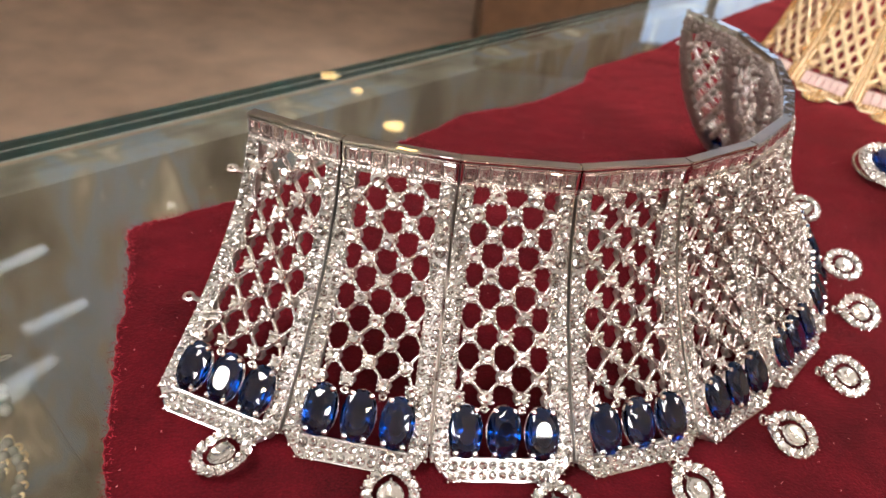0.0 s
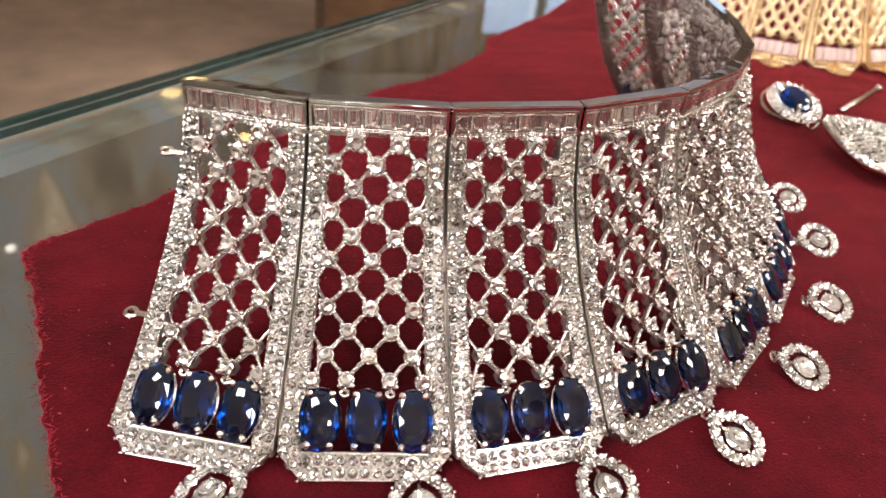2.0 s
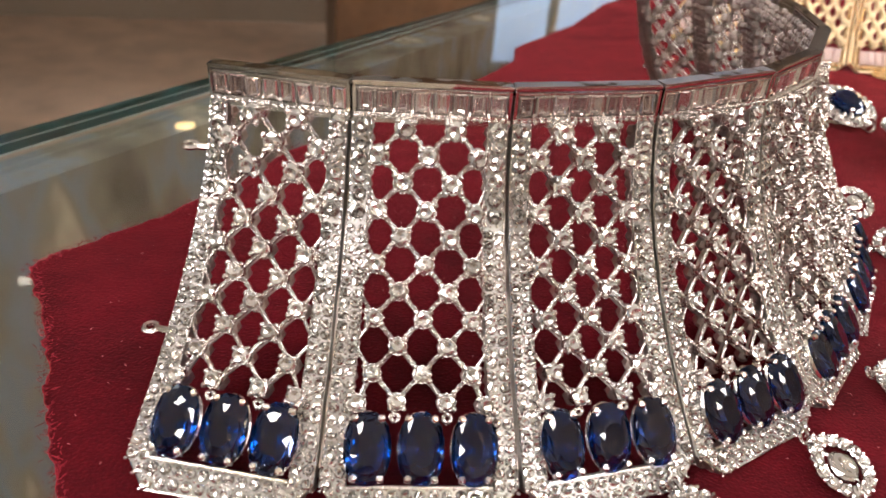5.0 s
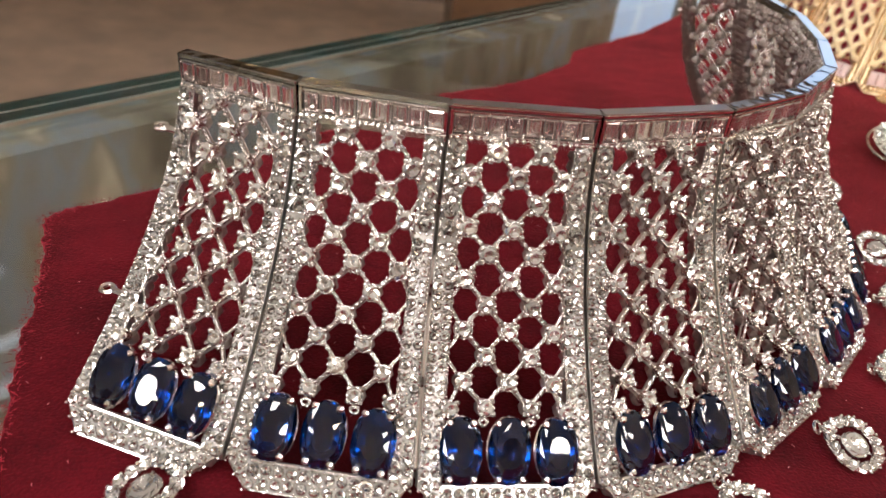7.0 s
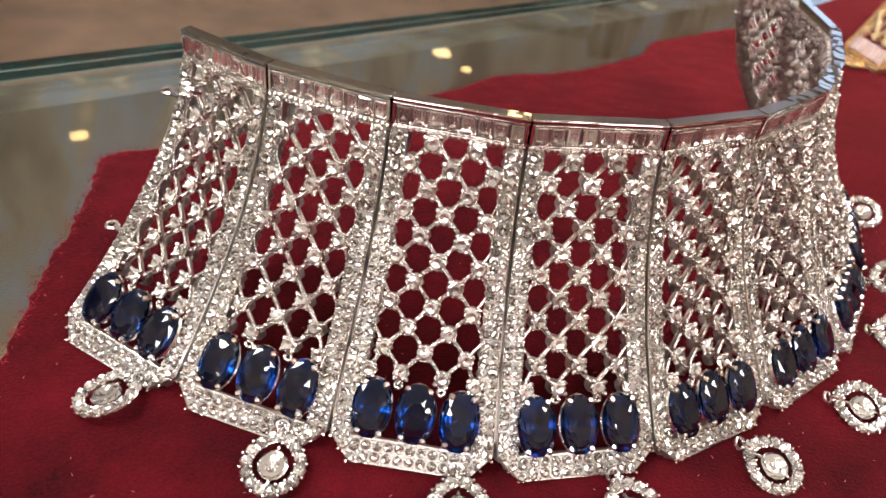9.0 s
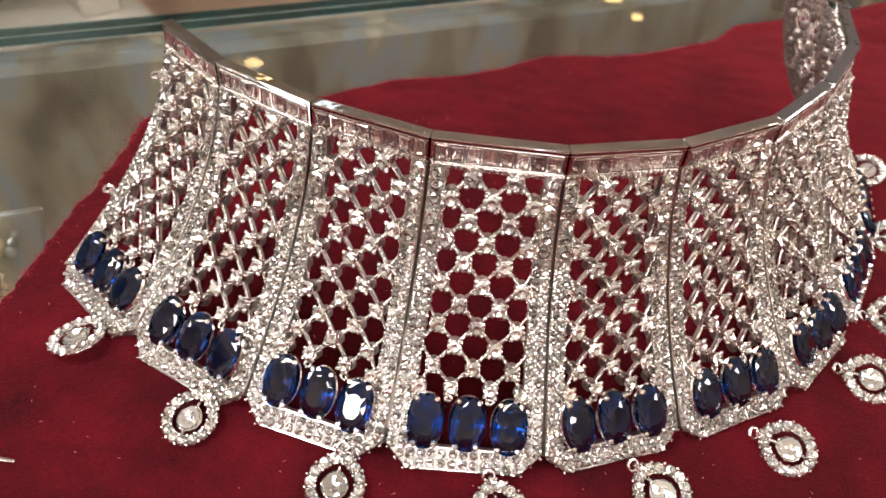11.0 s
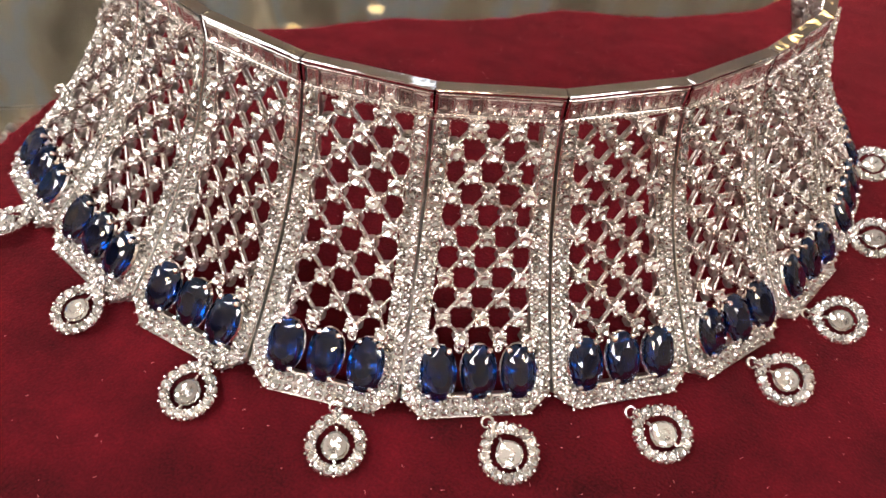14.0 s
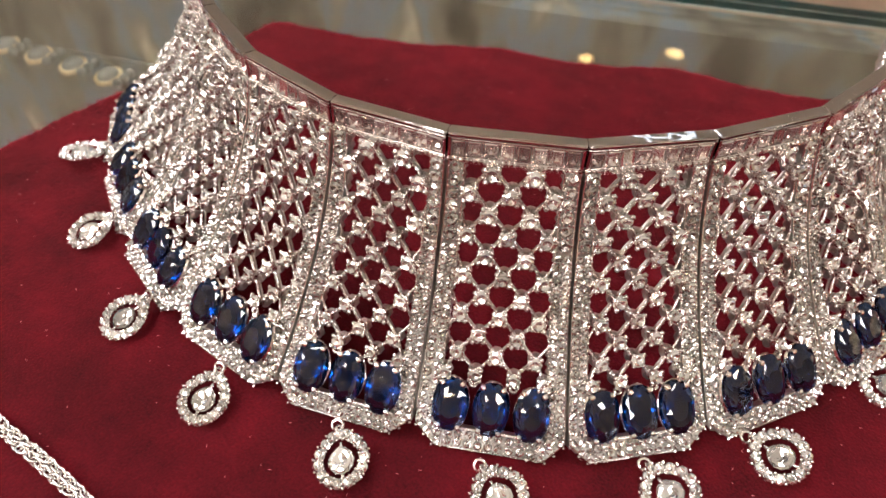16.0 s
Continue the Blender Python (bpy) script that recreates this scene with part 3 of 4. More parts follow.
def pave(mat, grain, parent):
    """Small stones down each side rail, one line above and two below, and two lines along the hem, with grains of metal between and a thin raised rim."""
    stones, grains = bmesh.new(), bmesh.new()
    for side in (-1, 1):
        s = 4.7
        while s < HEM - 0.55:
            o, w = hem_half(s), rail_width(s)
            one = s < 14
            r = w / 2.35 if one else w / 4.1
            for k in (0.5,) if one else (0.27, 0.74):
                brilliant(stones, r, r * 0.6, seat(side * (o - w * k), s + random.uniform(-0.06, 0.06), 0.02, random.uniform(0, 1), 0.24), 6)
            for k in (0.10, 0.34, 0.66, 0.90) if one else (0.06, 0.5, 0.94):
                bead(grains, face(side * (o - w * k), s + r + random.uniform(-0.08, 0.08), 0.12), random.uniform(0.17, 0.26), sides=5)
            if one:
                for k in (0.07, 0.93):
                    bead(grains, face(side * (o - w * k), s + random.uniform(-0.15, 0.15), 0.1), 0.17, sides=5)
            s += r * 2.04
        for inset in (0.1, None):
            line = []
            for s in np.linspace(4.1, HEM - 0.2 if inset else FOOT - 0.4, 18):
                line.append(face(side * (hem_half(s) - (inset or rail_width(s) - 0.08)), s, 0.06))
            tube(grains, line, 0.1, 4)
    part("pave", stones, mat, parent, "closely set small clear stones", kind="stuff")
    for row, s in enumerate((FOOT + 0.95, FOOT + 2.35)):
        w = hem_half(s) - rail_width(s) + 0.25
        count = int(2 * w / 1.32)
        for i in range(count + 1):
            once("hem_stone", mat, small_stone(0.66), parent, m=seat(-w + 2 * w * i / count, s, 0.04, random.uniform(0, 1), 0.24))
            for ds in (-0.68, 0.68):
                bead(grains, face(-w + 2 * w * (i + 0.5) / count, s + ds, 0.14), 0.2, sides=5)
    for s in (FOOT + 0.08, HEM - 0.1):
        w = hem_half(s) - (0.3 if s > FOOT + 1 else rail_width(s))
        tube(grains, [face(x, s, 0.1) for x in np.linspace(-w, w, 5)], 0.13, 4)
    part("beading", grains, grain, parent, kind="stuff")


NODE_ROWS, NODE_TOP, NODE_STEP = 11, 4.8, 2.955


def lattice_nodes():
    """Where the stones of the openwork sit, row by row: (x, s, row, place in the row)."""
    out = []
    for row in range(NODE_ROWS):
        s = NODE_TOP + NODE_STEP * row
        inner = half_width(s) - rail_width(s)
        pitch = min(5.15, inner * 0.90)
        places = (-0.5, 0.5) if row % 2 == 0 else (-1, 0, 1)
        for k in places:
            out.append((k * pitch, s, row, k))
        if row == NODE_ROWS - 1:
            out += [(side * (inner - 0.35), s + 0.2, row, side * 1.5) for side in (-1, 1)]
    return out


def lattice(metal, stone, parent):
    """Openwork of thin bars, with a stone in four claws at each crossing."""
    nodes = lattice_nodes()
    bars = bmesh.new()
    spots = {(row, k): (x, s) for x, s, row, k in nodes}
    for (row, k), (x, s) in spots.items():
        for dk in (-0.5, 0.5):
            other = spots.get((row + 1, k + dk))
            if other:
                a, b = (x, s), other
                bow, thick = dk * 0.25, 0.33 - 0.006 * row
                grains = [(a[0] + (b[0] - a[0]) * f + bow * 4 * f * (1 - f), a[1] + (b[1] - a[1]) * f) for f in np.linspace(0, 1, 11)]
                tube(bars, [face(*q, -0.3) for q in grains], [thick * (0.66 if j % 2 else 0.98) for j in range(11)], 6)
        if abs(k) == 1:
            edge = math.copysign(half_width(s) - rail_width(s) + 0.3, k)
            if row < 7:
                tube(bars, [face(x, s, -0.25), face(edge, s, -0.3)], [0.55, 0.62], 6)
            after = spots.get((row + 2, k))
            if after:
                bend = math.copysign(half_width(s + NODE_STEP) - rail_width(s + NODE_STEP) + 0.05, k)
                tube(bars, [face(x, s, -0.25), face(bend, s + NODE_STEP * 0.8, -0.3), face(bend, s + NODE_STEP * 1.2, -0.3), face(*after, -0.25)], [0.24, 0.17, 0.17, 0.24], 5)
        if row == 0:
            tube(bars, [face(x, s, -0.25), face(x, 3.8, -0.25)], 0.6, 6)

    def draw_cup(bm):
        quad_loop(bm, [[Vector((r * math.cos(a), r * math.sin(a), h)) for a in np.linspace(0, 2 * math.pi, 8, endpoint=False)] for r, h in ((0.74, -1.6), (0.95, -0.6), (1.04, 0.04), (0.85, 0.08))])
        for a in (0.785, 2.356, 3.927, 5.498):
            c, d = math.cos(a), math.sin(a)
            bead(bm, (1.05 * c, 1.05 * d, 0.24), 0.36, sides=6)

    def draw_stone(bm):
        brilliant(bm, 0.98, 0.5, Matrix.Translation((0, 0, 0.1)), 8)
    for x, s, row, k in nodes:
        m = seat(x, s, 0.95, random.uniform(-0.15, 0.15), 0.06) @ Matrix.Scale(1.12 - 0.018 * row, 4)
        tip = m @ Matrix.Rotation(random.gauss(0, 0.12), 4, "X") @ Matrix.Rotation(random.gauss(0, 0.12), 4, "Y")
        once("round_stone", stone, draw_stone, parent, m=tip)
        once("claw_cup", metal, draw_cup, parent, m=m)
    low = NODE_TOP + NODE_STEP * (NODE_ROWS - 1)
    for x in (-2.7, 2.7):
        tube(bars, [face(x + 0.42 * math.cos(a), low + 1.65 + 0.42 * math.sin(a), 0.1) for a in np.linspace(0, 2 * math.pi, 10, endpoint=False)], 0.24, 5, loop=True)
    part("openwork", bars, metal, parent, "thin crossed bars", kind="stuff")
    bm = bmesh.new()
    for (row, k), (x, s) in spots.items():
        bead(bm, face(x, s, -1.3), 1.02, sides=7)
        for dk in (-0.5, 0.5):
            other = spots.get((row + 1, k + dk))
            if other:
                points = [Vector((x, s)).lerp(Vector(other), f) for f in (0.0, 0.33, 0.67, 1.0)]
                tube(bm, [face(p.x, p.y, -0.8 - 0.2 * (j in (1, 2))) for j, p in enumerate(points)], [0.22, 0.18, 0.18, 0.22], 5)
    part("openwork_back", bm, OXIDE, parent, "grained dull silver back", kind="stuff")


OVAL_S = FOOT - 3.85


def ovals(stone, metal, parent):
    """Three oval blue stones side by side, each in a basket with claws."""
    def draw_oval(bm):
        def ring(f, h, turn):
            out = []
            for i in range(16):
                a = 2 * math.pi * (i + turn) / 16
                c, d = math.cos(a), math.sin(a)
                out.append((2.45 * f * math.copysign(abs(c) ** 0.86, c), 3.7 * f * math.copysign(abs(d) ** 0.86, d), h))
            return out
        quad_loop(bm, [ring(*r) for r in ((0.05, -2.35, 0), (0.40, -1.80, 0.5), (0.80, -0.90, 0), (1, -0.1, 0.5), (1, 0.06, 0.5), (0.88, 0.46, 0), (0.70, 0.80, 0.5), (0.46, 1.02, 0))])

    def draw_basket(bm):
        turn = [2 * math.pi * k / 20 for k in range(20)]
        tube(bm, [(2.25 * math.cos(a), 3.5 * math.sin(a), -0.75) for a in turn], 0.28, 5, loop=True)
        for a in (0.95, 2.19, 4.09, 5.33):
            c, d = math.cos(a), math.sin(a)
            tube(bm, [(2.0 * c, 3.2 * d, -1.7), (2.45 * c, 3.75 * d, -0.3), (2.42 * c, 3.72 * d, 0.25)], 0.3, 5)
            bead(bm, (2.3 * c, 3.6 * d, 0.42), 0.46, sides=7)
    for i in (-1, 0, 1):
        m = seat(i * 5.42, OVAL_S, 1.2)
        once("sapphire", stone, draw_oval, parent, "dark blue oval faceted stone", m @ Matrix.Rotation(random.gauss(0, 0.05), 4, "Y") @ Matrix.Rotation(random.gauss(0, 0.05), 4, "X"))
        once("claw_basket", metal, draw_basket, parent, m=m)


def choker_panel(parent):
    # frame darker than its fittings: painted shade between the pave stones
    p = panel_frame(SHADED_BED, parent, label="silver openwork panel set with clear and blue stones")
    top_rail(RIM, p)
    panel_back(OXIDE, p)
    baguettes(BAGUETTE, p)
    pave(PAVE, SILVER, p)
    lattice(GRAINED, CRYSTAL, p)
    ovals(SAPPHIRE, SILVER, p)
    return p


# Hinge lines of the silver choker: ring of tops, ring of feet
TOPS = [Vector(p) for p in ((-42.5, -48.0, 36.8), (-28.2, -55.1, 37.5), (-12.1, -58.3, 37.9), (4.1, -58.6, 38.4), (20.0, -54.2, 38.8), (32.5, -45.4, 38.6),
                            (43.0, -32.9, 38.4), (49.2, -17.9, 38.0), (52.8, -1.9, 37.9), (50.8, 14.3, 37.9), (43.2, 28.8, 37.9))]
FEET = [Vector(p) for p in ((-52.2, -68.4, 2.5), (-33.3, -75.6, 2.5), (-12.6, -78.6, 2.5), (7.9, -77.2, 2.5), (27.8, -70.0, 2.5), (43.8, -57.2, 2.5),
                            (57.9, -42.0, 2.5), (65.6, -23.8, 2.5), (69.5, -3.3, 2.5), (68.2, 17.0, 2.5), (60.4, 35.7, 2.5))]


def jump_ring(bm, m, r, thick):
    tube(bm, [m @ Vector((r * math.cos(a), r * math.sin(a), 0)) for a in np.linspace(0, 2 * math.pi, 14, endpoint=False)], thick, 5, loop=True)


def drop_outline(k, grow=1.0):
    """A pear outline, its point towards +y."""
    a = 2 * math.pi * k
    x, y = math.sin(a), -math.cos(a)
    pinch = 1 - 0.30 * max(0, y) ** 1.7
    return Vector((3.75 * x * pinch * grow, (3.9 * y + 0.35) * grow, 0))


def drop_pendant(parent):
    """A pear halo of small stones round a loose pear stone, lying on its back, with its link."""
    bm = bmesh.new()
    rows = []
    for g, h in ((0.80, -0.7), (0.80, 0.0), (1.08, 0.0), (1.12, -0.3), (1.1, -0.7)):
        rows.append([drop_outline(k / 36, g) + Vector((0, 0, h)) for k in range(36)])
    quad_loop(bm, rows + rows[:1], caps=False)
    p = part("drop_pendant", bm, SILVER, parent, "pear drop with a halo of clear stones")
    bm, grains, mesh = bmesh.new(), bmesh.new(), None
    brilliant(bm, 0.93, 0.6, Matrix(), 8)
    for k in range(15):
        at = drop_outline((k + 0.5) / 15, 0.985)
        m = Matrix.Translation(at + Vector((0, 0, 0.05))) @ Matrix.Rotation(random.gauss(0, 0.14), 4, "X") @ Matrix.Rotation(random.gauss(0, 0.14), 4, "Y")
        if mesh is None:
            mesh = part("halo_stone", bm, CRYSTAL, p, m=m).data
        else:
            linked("halo_stone", mesh, p, m=m)
        for g in (0.78, 1.2):
            bead(grains, drop_outline(k / 15, g) + Vector((0, 0, 0.2)), 0.27, sides=6)
    part("claw_beading", grains, SILVER, p, kind="stuff")
    bm = bmesh.new()
    quad_loop(bm, [[drop_outline((k + turn) / 12, g) + Vector((0, -0.1, h)) for k in range(12)]
                   for g, h, turn in ((0.54, -0.3, 0), (0.56, 0.1, 0), (0.46, 0.55, 0.5), (0.32, 0.72, 0), (0.18, 0.45, 0.5), (0.03, 0.2, 0))])
    part("pear_stone", bm, CRYSTAL, p, "clear pear-cut stone")
    bm = bmesh.new()
    tube(bm, [(0, -2.6, -0.4), (0, -1.7, -0.1)], 0.25, 5)
    tube(bm, [(0, 2.9, -0.4), (0, 1.75, -0.1)], 0.25, 5)
    part("stone_claw", bm, SILVER, p)
    bm = bmesh.new()
    jump_ring(bm, Matrix.Translation((0.0, 4.7, -0.1)) @ Matrix.Rotation(1.2, 4, "Y"), 0.85, 0.24)
    jump_ring(bm, Matrix.Translation((-0.3, 5.7, -0.2)) @ Matrix.Rotation(0.5, 4, "X"), 0.9, 0.24)
    part("link", bm, SILVER, p, "small silver jump rings")
    return p


# which way each drop leans, and how steeply, in degrees
LEAN_TO = [(160, 16), (-95, 17), (-82, 17), (-70, 18), (-78, 20), (-85, 22), (-95, 24), (-100, 24), (-105, 24), (-105, 24)]


def silver_choker():
    choker = empty("choker_necklace", label="silver openwork choker with clear and dark blue stones on red velvet", category="necklace")
    for i in range(10):
        HINGE[:] = TOPS[i], FEET[i], TOPS[i + 1], FEET[i + 1]
        choker_panel(choker)
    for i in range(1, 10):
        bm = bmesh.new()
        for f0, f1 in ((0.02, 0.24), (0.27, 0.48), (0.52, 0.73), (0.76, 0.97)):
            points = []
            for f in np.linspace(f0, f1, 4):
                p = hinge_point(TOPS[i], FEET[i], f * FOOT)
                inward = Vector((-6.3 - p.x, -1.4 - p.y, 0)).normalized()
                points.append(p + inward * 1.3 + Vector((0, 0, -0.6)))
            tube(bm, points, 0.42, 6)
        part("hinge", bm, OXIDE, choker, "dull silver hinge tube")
    for end, way in ((0, -1), (10, 1)):
        for f in (0.22, 0.70):
            p = hinge_point(TOPS[end], FEET[end], f * FOOT)
            t = (TOPS[1] - TOPS[0] if end == 0 else TOPS[10] - TOPS[9]).normalized() * way
            bm = bmesh.new()
            tube(bm, [p - t * 0.6, p + t * 1.1], 0.4, 6)
            jump_ring(bm, Matrix.Translation(p + t * 1.7), 0.75, 0.3)
            part("end_loop", bm, SILVER, choker, "small silver loop")
    drop = drop_pendant(choker)
    for i in range(10):
        a = radians((-110.0, -94.4, -79.8, -66.2, -52.0, -38.4, -24.2, -13.2, 2.0, 17.0)[i])
        r = (86.6, 86.3, 88.0, 89.1, 88.4, 88.8, 88.6, 87.2, 85.6, 84.7)[i]
        at = Vector((-10.8 + r * math.cos(a), 1.6 + r * math.sin(a), 1.5))
        turn = a + math.pi / 2 + radians((22, 6, 2, 10, 24, 30, 20, 26, 10, 12)[i])
        lean, steep = LEAN_TO[i]
        out = Vector((math.cos(radians(lean)) * math.sin(radians(steep)), math.sin(radians(lean)) * math.sin(radians(steep)), math.cos(radians(steep))))
        tip = Vector((-math.sin(turn), math.cos(turn), 0))
        tip = (tip - out * tip.dot(out)).normalized()
        m = Matrix((tip.cross(out), tip, out)).transposed().to_4x4()
        m = Matrix.Translation(at) @ m @ Matrix.Scale(0.93, 4)
        if i == 0:
            drop.matrix_basis = metres(m)
        else:
            copy_thing(drop, metres(m))
    return choker


silver_choker()


# ---- the gold choker behind ----
def gold_panel(parent):
    p = panel_frame(GOLD, parent, label="gold openwork panel with pale pink stones")
    w = (HINGE[2] - HINGE[0]).length / 2 - 0.05
    bm = bmesh.new()
    box(bm, (-w, -0.5, -4.75), (w, 1.2, 0.3), 0.2)
    part("top_rail", bm, GOLD, p, m=top_pose())
    grains = bmesh.new()
    for side in (-1, 1):
        for s in np.arange(5.4, HEM - 0.4, 1.05):
            for k in (0.3, 0.8):
                bead(grains, face(side * (hem_half(s) - rail_width(s) * k), s, 0.15), 0.5, sides=6)
    for x in np.arange(-hem_half(HEM) + 1, hem_half(HEM) - 0.9, 1.15):
        for s in (FOOT + 0.6, FOOT + 2.0, OVAL_S - 3.2):
            bead(grains, face(x, s, 0.15), 0.52, sides=6)
    part("beading", grains, GOLD_CUT, p, "close gold beading", kind="stuff")
    bars = bmesh.new()
    rows, inner = 10, None
    for row in range(rows):
        s = 5.4 + row * 3.35
        inner = half_width(s) - rail_width(s)
        count = 3
        for c in range(count + row % 2):
            x = -inner + 2 * inner * (c + (0.5 if row % 2 == 0 else 0.0)) / count
            bead(bars, face(x, s, -0.3), 1.5, sides=8)
            if row + 1 < rows:
                for dx in (-1, 1):
                    x2 = x + dx * inner / count
                    if abs(x2) <= inner + 0.1:
                        tube(bars, [face(x, s, -0.1), face(x2, s + 3.35, -0.1)], 0.85, 6)
    part("openwork", bars, GOLD, p, "gold openwork", kind="stuff")
    def draw_pink(bm):
        quad_loop(bm, [[(-x, -z, y), (x, -z, y), (x, z, y), (-x, z, y)] for x, z, y in ((0.7, 1.6, -0.6), (1.15, 2.2, 0), (1.0, 2.0, 0.5), (0.6, 1.5, 0.75))])
    for i in range(6):
        once("pink_baguette", PINK, draw_pink, p, "pale pink baguette stone", seat((i - 2.5) * 2.45, OVAL_S + 1.6, 0.3, 0, 0.05))

    def draw_cluster(bm):
        for ring, count, r in ((0, 1, 1.2), (1.9, 7, 0.9), (3.2, 12, 0.75)):
            for k in range(count):
                a = 2 * math.pi * k / count
                bead(bm, (ring * math.cos(a), ring * math.sin(a) - 2.6, 0.0), r, sides=8)
        tube(bm, [(0, 1.2, 1.6), (0, -0.6, 0.3)], 0.5, 6)
    m = top_pose()
    m.translation = face(0, HEM)
    m.translation.z = 1.8
    once("cluster_drop", GOLD_CUT, draw_cluster, p, "round gold cluster drop", m)
    return p


def gold_choker(cx, cy, start, step, count):
    choker = empty("gold_choker", label="yellow gold openwork choker with pale pink stones on red velvet", category="necklace")
    tops, feet = [], []
    for i in range(count + 1):
        a = radians(start + step * i)
        tops.append(Vector((cx + 46 * math.cos(a), cy + 46 * math.sin(a), 40.5)))
        feet.append(Vector((cx + 57 * math.cos(a), cy + 57 * math.sin(a), 4.0)))
    for i in range(count):
        HINGE[:] = tops[i], feet[i], tops[i + 1], feet[i + 1]
        gold_panel(choker)
    return choker


gold_choker(152, 119, -168, 20.3, 9)


# ---- the blue stone earring ----
def drop_earring():
    ear = empty("drop_earring", label="silver earring with blue stone and clear pear drop", category="earring")
    stud = Matrix.Translation((104.5, 26.0, 4.8)) @ Matrix.Rotation(radians(18), 4, "X") @ Matrix.Rotation(radians(-10), 4, "Y") @ Matrix.Rotation(radians(-78), 4, "Z")
    turn = [2 * math.pi * k / 28 for k in range(28)]
    bm = bmesh.new()
    quad_loop(bm, [[(rx * math.cos(a), ry * math.sin(a), z) for a in turn] for rx, ry, z in ((5.0, 4.0, -1.6), (8.0, 6.2, -0.6), (8.2, 6.4, 0.0), (7.4, 5.6, 0.3), (5.2, 3.6, 0.6))])
    part("stud", bm, SILVER, ear, "oval silver stud", m=stud)
    bm, mesh = bmesh.new(), None
    brilliant(bm, 0.75, 0.5, Matrix(), 8)
    for rx, ry, z, count in ((7.3, 5.5, 0.35, 24), (5.9, 4.3, 0.7, 19)):
        for k in range(count):
            a = 2 * math.pi * k / count
            m = stud @ Matrix.Translation((rx * math.cos(a), ry * math.sin(a), z)) @ Matrix.Rotation(random.gauss(0, 0.2), 4, "X") @ Matrix.Rotation(random.gauss(0, 0.2), 4, "Y")
            if mesh is None:
                mesh = part("halo_stone", bm, CRYSTAL, ear, m=m).data
            else:
                linked("halo_stone", mesh, ear, m=m)
    bm = bmesh.new()
    cut_stone(bm, 4.9, 3.3, 1.5, 1.4, Matrix.Translation((0, 0, 1.6)), 12, table=0.62)
    part("sapphire", bm, SAPPHIRE, ear, "dark blue oval stone", m=stud)
    bm = bmesh.new()
    for a in (0.7, 2.44, 3.84, 5.58):
        tube(bm, [(5.1 * math.cos(a), 3.5 * math.sin(a), 0.3), (5.0 * math.cos(a), 3.4 * math.sin(a), 1.9)], 0.4, 6)
        bead(bm, (4.8 * math.cos(a), 3.25 * math.sin(a), 2.2), 0.6, sides=7)
    part("claw", bm, SILVER, ear, m=stud)
    bm = bmesh.new()
    tube(bm, [(-2.6 + 6.6 * math.cos(a), 0.2 + 6.2 * math.sin(a), -2.4) for a in turn], 0.3, 5, loop=True)
    part("back_disc", bm, SILVER, ear, "thin wire back", m=stud)
    leaf = Matrix.Translation((108.5, -3.0, 5.4)) @ Matrix.Rotation(radians(9), 4, "X") @ Matrix.Rotation(radians(33), 4, "Z")
    bm = bmesh.new()

    def pear(k, g, z):
        a = 2 * math.pi * k
        x, y = math.sin(a), -math.cos(a)
        return Vector((11.5 * g * x * (1 - 0.5 * max(0, y) ** 1.4), (15 * y) * g, z))
    quad_loop(bm, [[pear(k / 40, g, z) for k in range(40)] for g, z in ((0.9, -1.6), (1.0, -0.4), (1.0, 0.2), (0.9, 1.2), (0.55, 2.6), (0.2, 3.2))])
    smooth(part("drop_plate", bm, SILVER, ear, "domed pear-shaped silver drop", m=leaf))
    stones = bmesh.new()
    for g, z in ((0.96, 0.55), (0.87, 1.4), (0.77, 1.75), (0.67, 2.15), (0.57, 2.55), (0.47, 2.75), (0.37, 2.95), (0.27, 3.1), (0.17, 3.2), (0.07, 3.2)):
        count = max(4, int(60 * g))
        for k in range(count):
            at = pear((k + random.random() * 0.2) / count, g, z)
            brilliant(stones, 0.62, 0.34, Matrix.Translation(at) @ Matrix.Rotation(random.gauss(0, 0.2), 4, "X") @ Matrix.Rotation(random.gauss(0, 0.2), 4, "Y"), 6)
    part("pave", stones, PAVE, ear, "close-set clear stones", m=leaf, kind="stuff")
    bm = bmesh.new()
    jump_ring(bm, Matrix.Translation((100.6, 12.6, 5.0)) @ Matrix.Rotation(1.1, 4, "X"), 1.6, 0.35)
    part("link", bm, SILVER, ear)
    return ear


drop_earring()


# ---- small loose things ----
def silver_pin(points, label, thick=0.55):
    bm = bmesh.new()
    tube(bm, points, [thick * 0.75] + [thick] * (len(points) - 1), 8)
    bead(bm, points[-1], thick * 1.5, sides=8)
    return tagged(smooth(part("ear_post", bm, SILVER)), label, "earring post")


silver_pin([(121, 27, 2.2), (130, 32.5, 2.4), (146, 43, 2.6)], "straight silver earring post lying on the velvet", 0.8)
silver_pin([(-33.2, -98.7, 0.9), (-37, -99.6, 0.8), (-44, -100.6, 0.8)], "thin silver pin end lying on the velvet", 0.4)


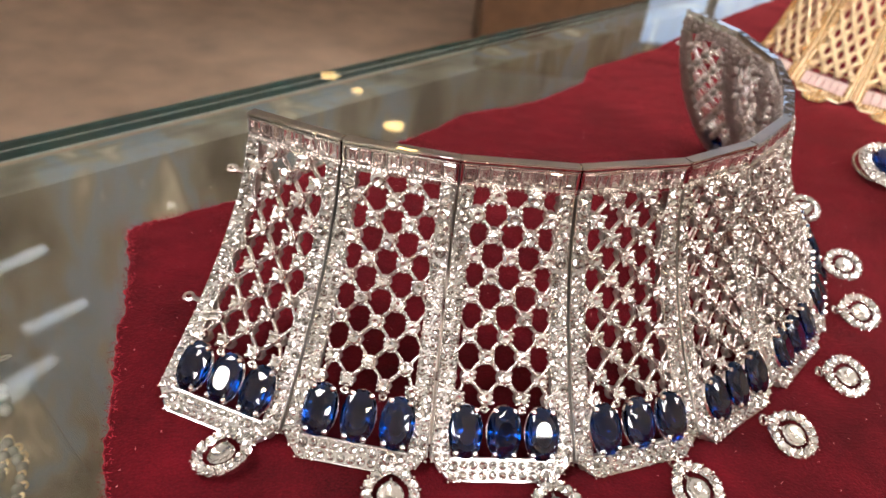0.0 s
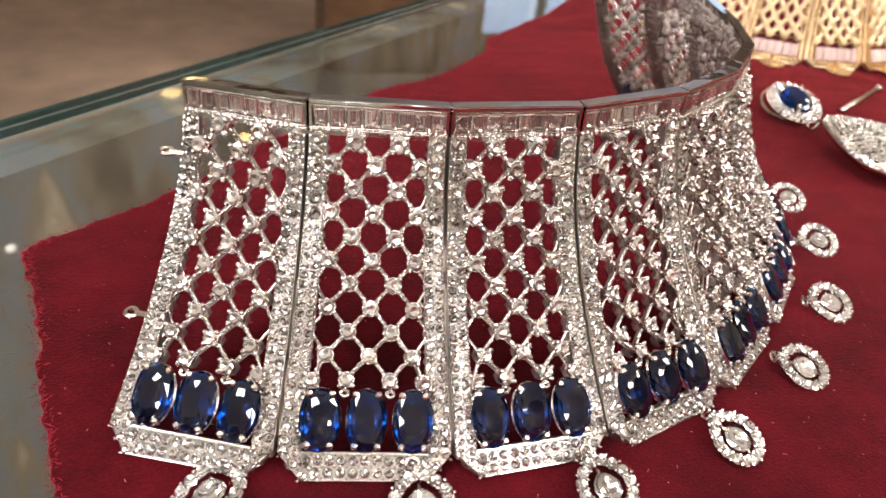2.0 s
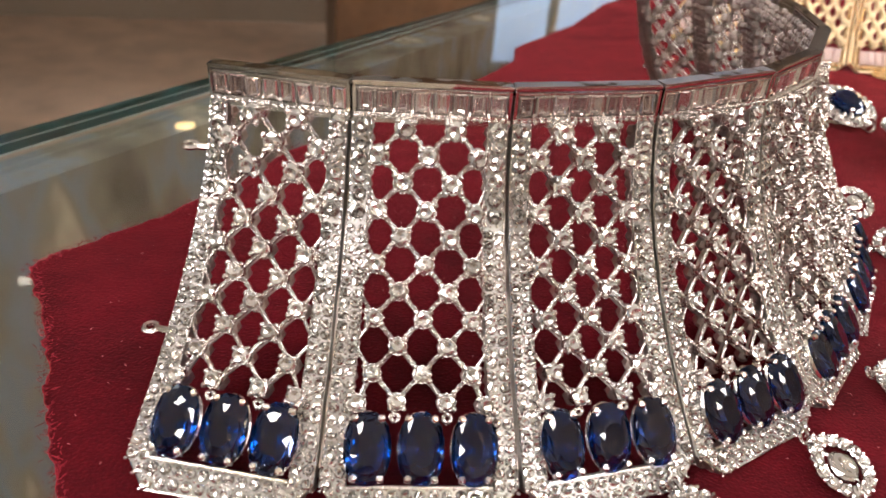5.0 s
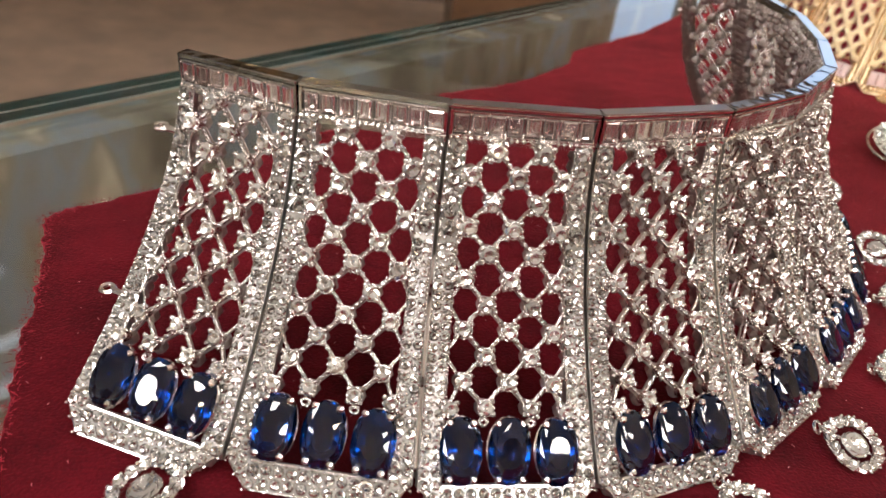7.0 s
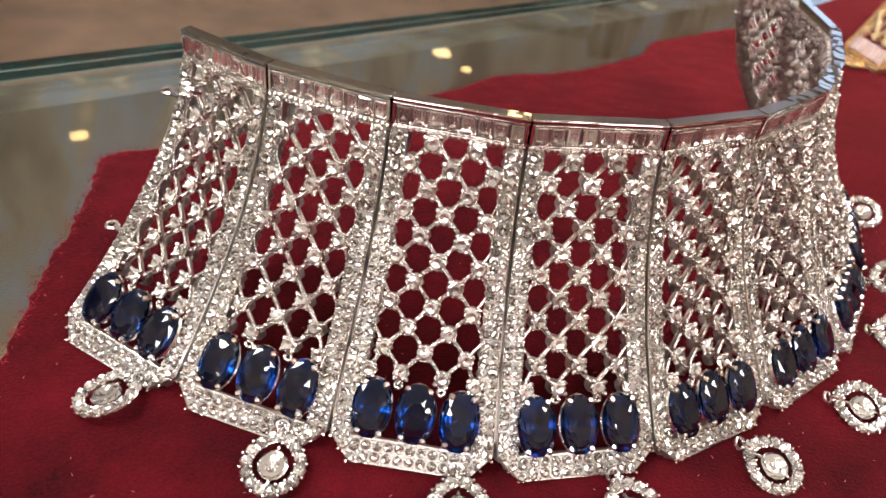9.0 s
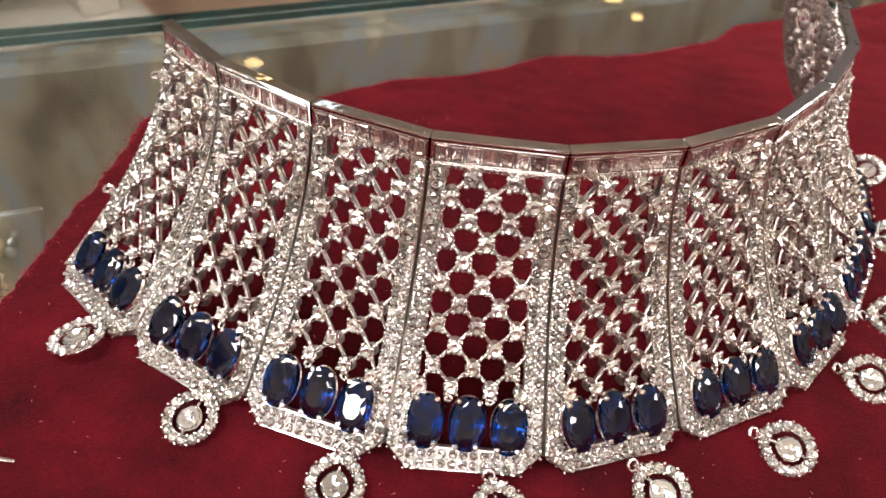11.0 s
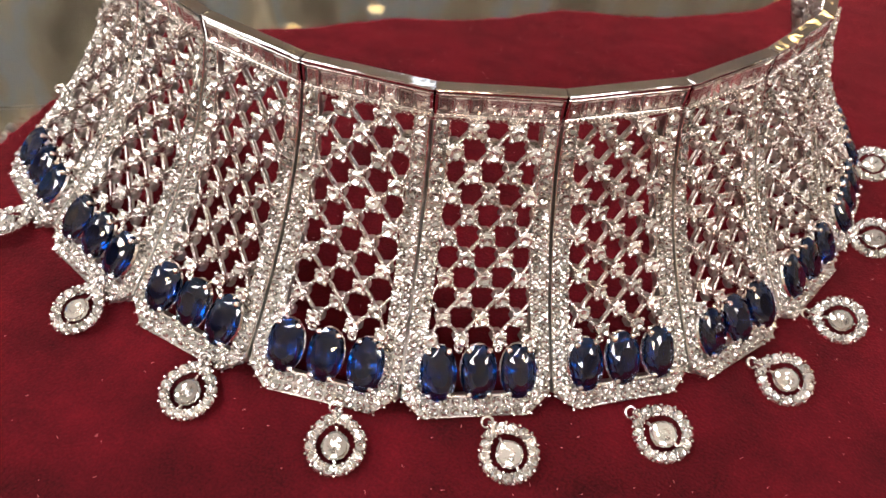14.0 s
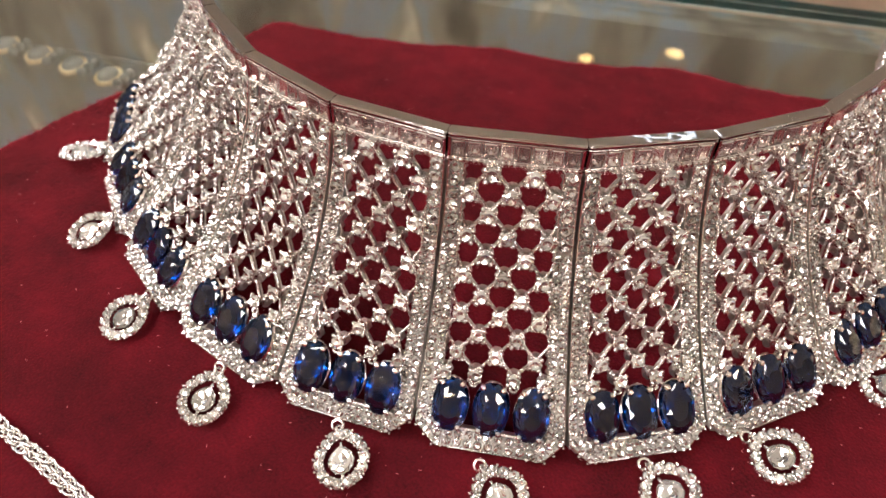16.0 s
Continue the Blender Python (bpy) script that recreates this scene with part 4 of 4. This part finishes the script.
def cable_chain():
    chain = empty("silver_chain", label="fine silver double cable chain lying on the velvet", category="chain")
    line = [(13, -105), (22, -101.2), (30.5, -97.9), (42, -95), (54, -99)]
    mesh, k, i = None, 0.0, 0
    bm = bmesh.new()
    tube(bm, [(3.5, -111.6, 0.7), (5.5, -110.0, 0.8), (8, -108.0, 0.9), (11, -106.0, 0.9), (13.2, -104.8, 0.9)], 0.3, 6)
    part("hook", bm, SILVER, chain, "thin bent wire hook")
    while k < len(line) - 1.05:
        a, b = along(line, k), along(line, min(k + 0.05, len(line) - 1.01))
        way = (b - a).normalized()
        turn = math.atan2(way.y, way.x)
        for off in (-0.52, 0.52):
            side = Vector((-way.y, way.x)) * off
            m = (Matrix.Translation((a.x + side.x, a.y + side.y, 0.8 + 0.2 * (i % 2))) @ Matrix.Rotation(turn + random.gauss(0, 0.15), 4, "Z")
                 @ Matrix.Rotation(radians((35, -35)[i % 2]) + random.gauss(0, 0.15), 4, "X"))
            if mesh is None:
                bm = bmesh.new()
                tube(bm, [(0.85 * math.cos(t), 0.55 * math.sin(t), 0) for t in np.linspace(0, 2 * math.pi, 12, endpoint=False)], 0.2, 6, loop=True)
                mesh = part("chain_link", bm, SILVER, chain, m=m).data
                for poly in mesh.polygons:
                    poly.use_smooth = True
            else:
                linked("chain_link", mesh, chain, m=m)
        k += 1.0 / (Vector(line[min(int(k) + 1, len(line) - 1)]) - Vector(line[int(k)])).length
        i += 1
    return chain


cable_chain()


SHELF_Z = -26.0


def pearl_strand(line, r, label):
    """A strung row of pearls with small gold spacers, lying on the shelf under the glass."""
    strand = empty("pearl_strand", label=label, category="necklace")
    pearl = spacer = None
    k = 0.0
    while k < len(line) - 1.02:
        a = along(line, k)
        size = r * random.uniform(0.85, 1.1)
        m = Matrix.Translation((a.x, a.y, SHELF_Z + size)) @ Matrix.Rotation(random.uniform(0, 6), 4, "Z")
        ring = Matrix.Translation((a.x + r * random.uniform(-0.6, 0.6), a.y + 1.15 * r, SHELF_Z + 0.8 * r)) @ Matrix.Rotation(random.uniform(0, 1.5), 4, "X")
        if pearl is None:
            bm = bmesh.new()
            bmesh.ops.create_uvsphere(bm, u_segments=16, v_segments=10, radius=r)
            pearl = smooth(part("pearl", bm, PEARL, strand, m=m)).data
            bm = bmesh.new()
            tube(bm, [(0.5 * r * math.cos(t), 0.5 * r * math.sin(t), 0) for t in np.linspace(0, 2 * math.pi, 10, endpoint=False)], 0.28 * r, 6, loop=True)
            spacer = part("spacer", bm, GOLD, strand, "small gold spacer", m=ring).data
        else:
            linked("pearl", pearl, strand, m=m @ Matrix.Scale(size / r, 4))
            linked("spacer", spacer, strand, "small gold spacer", ring)
        k += 2.25 * r / (Vector(line[min(int(k) + 1, len(line) - 1)]) - Vector(line[int(k)])).length
    return strand


def opal_bracelet(start, end, count):
    """A gold bracelet of oval milky stones, each in a beaded rim, with pearls between."""
    bracelet = empty("bracelet", label="gold bracelet with milky oval stones and pearls on a glass shelf", category="bracelet")
    a, b = Vector(start), Vector(end)
    turn = math.atan2(b.y - a.y, b.x - a.x)
    circle = [2 * math.pi * k / 20 for k in range(20)]
    made = {}

    def place(name, mat, draw, m, label=""):
        if name not in made:
            bm = bmesh.new()
            draw(bm)
            made[name] = smooth(part(name, bm, mat, bracelet, label, m)).data
        else:
            linked(name, made[name], bracelet, label, m)

    def draw_stone(bm):
        quad_loop(bm, [[(2.5 * f * math.cos(c), 3.1 * f * math.sin(c), z) for c in circle] for f, z in ((0.9, 0.4), (1, 1.0), (0.9, 1.8), (0.62, 2.4), (0.2, 2.65))])

    def draw_rim(bm):
        quad_loop(bm, [[(2.5 * f * math.cos(c), 3.1 * f * math.sin(c), z) for c in circle] for f, z in ((1.0, 0.0), (1.28, 0.0), (1.28, 0.9), (1.06, 1.1))])
        for c in circle:
            bead(bm, (3.0 * math.cos(c), 3.7 * math.sin(c), 1.0), 0.42)

    def draw_pearl(bm):
        bmesh.ops.create_uvsphere(bm, u_segments=14, v_segments=9, radius=1.25)
    for i in range(count):
        at = a.lerp(b, i / (count - 1))
        m = Matrix.Translation((at.x, at.y, SHELF_Z)) @ Matrix.Rotation(turn, 4, "Z")
        place("milky_stone", PEARL, draw_stone, m, "milky oval stone")
        place("gold_rim", GOLD, draw_rim, m, "beaded gold rim")
        for y in (-2.2, 0.3, 2.8):
            place("pearl", PEARL, draw_pearl, m @ Matrix.Translation((5.0, y, 1.25)), "round white pearl")
    return bracelet


opal_bracelet((-128, -84), (-89, -58), 5)
pearl_strand([(-70.5, -84), (-74, -75), (-76, -68), (-81, -63), (-78.5, -70), (-83, -72), (-80, -78), (-76, -82)], 0.95, "strand of white pearls with gold spacers under glass")
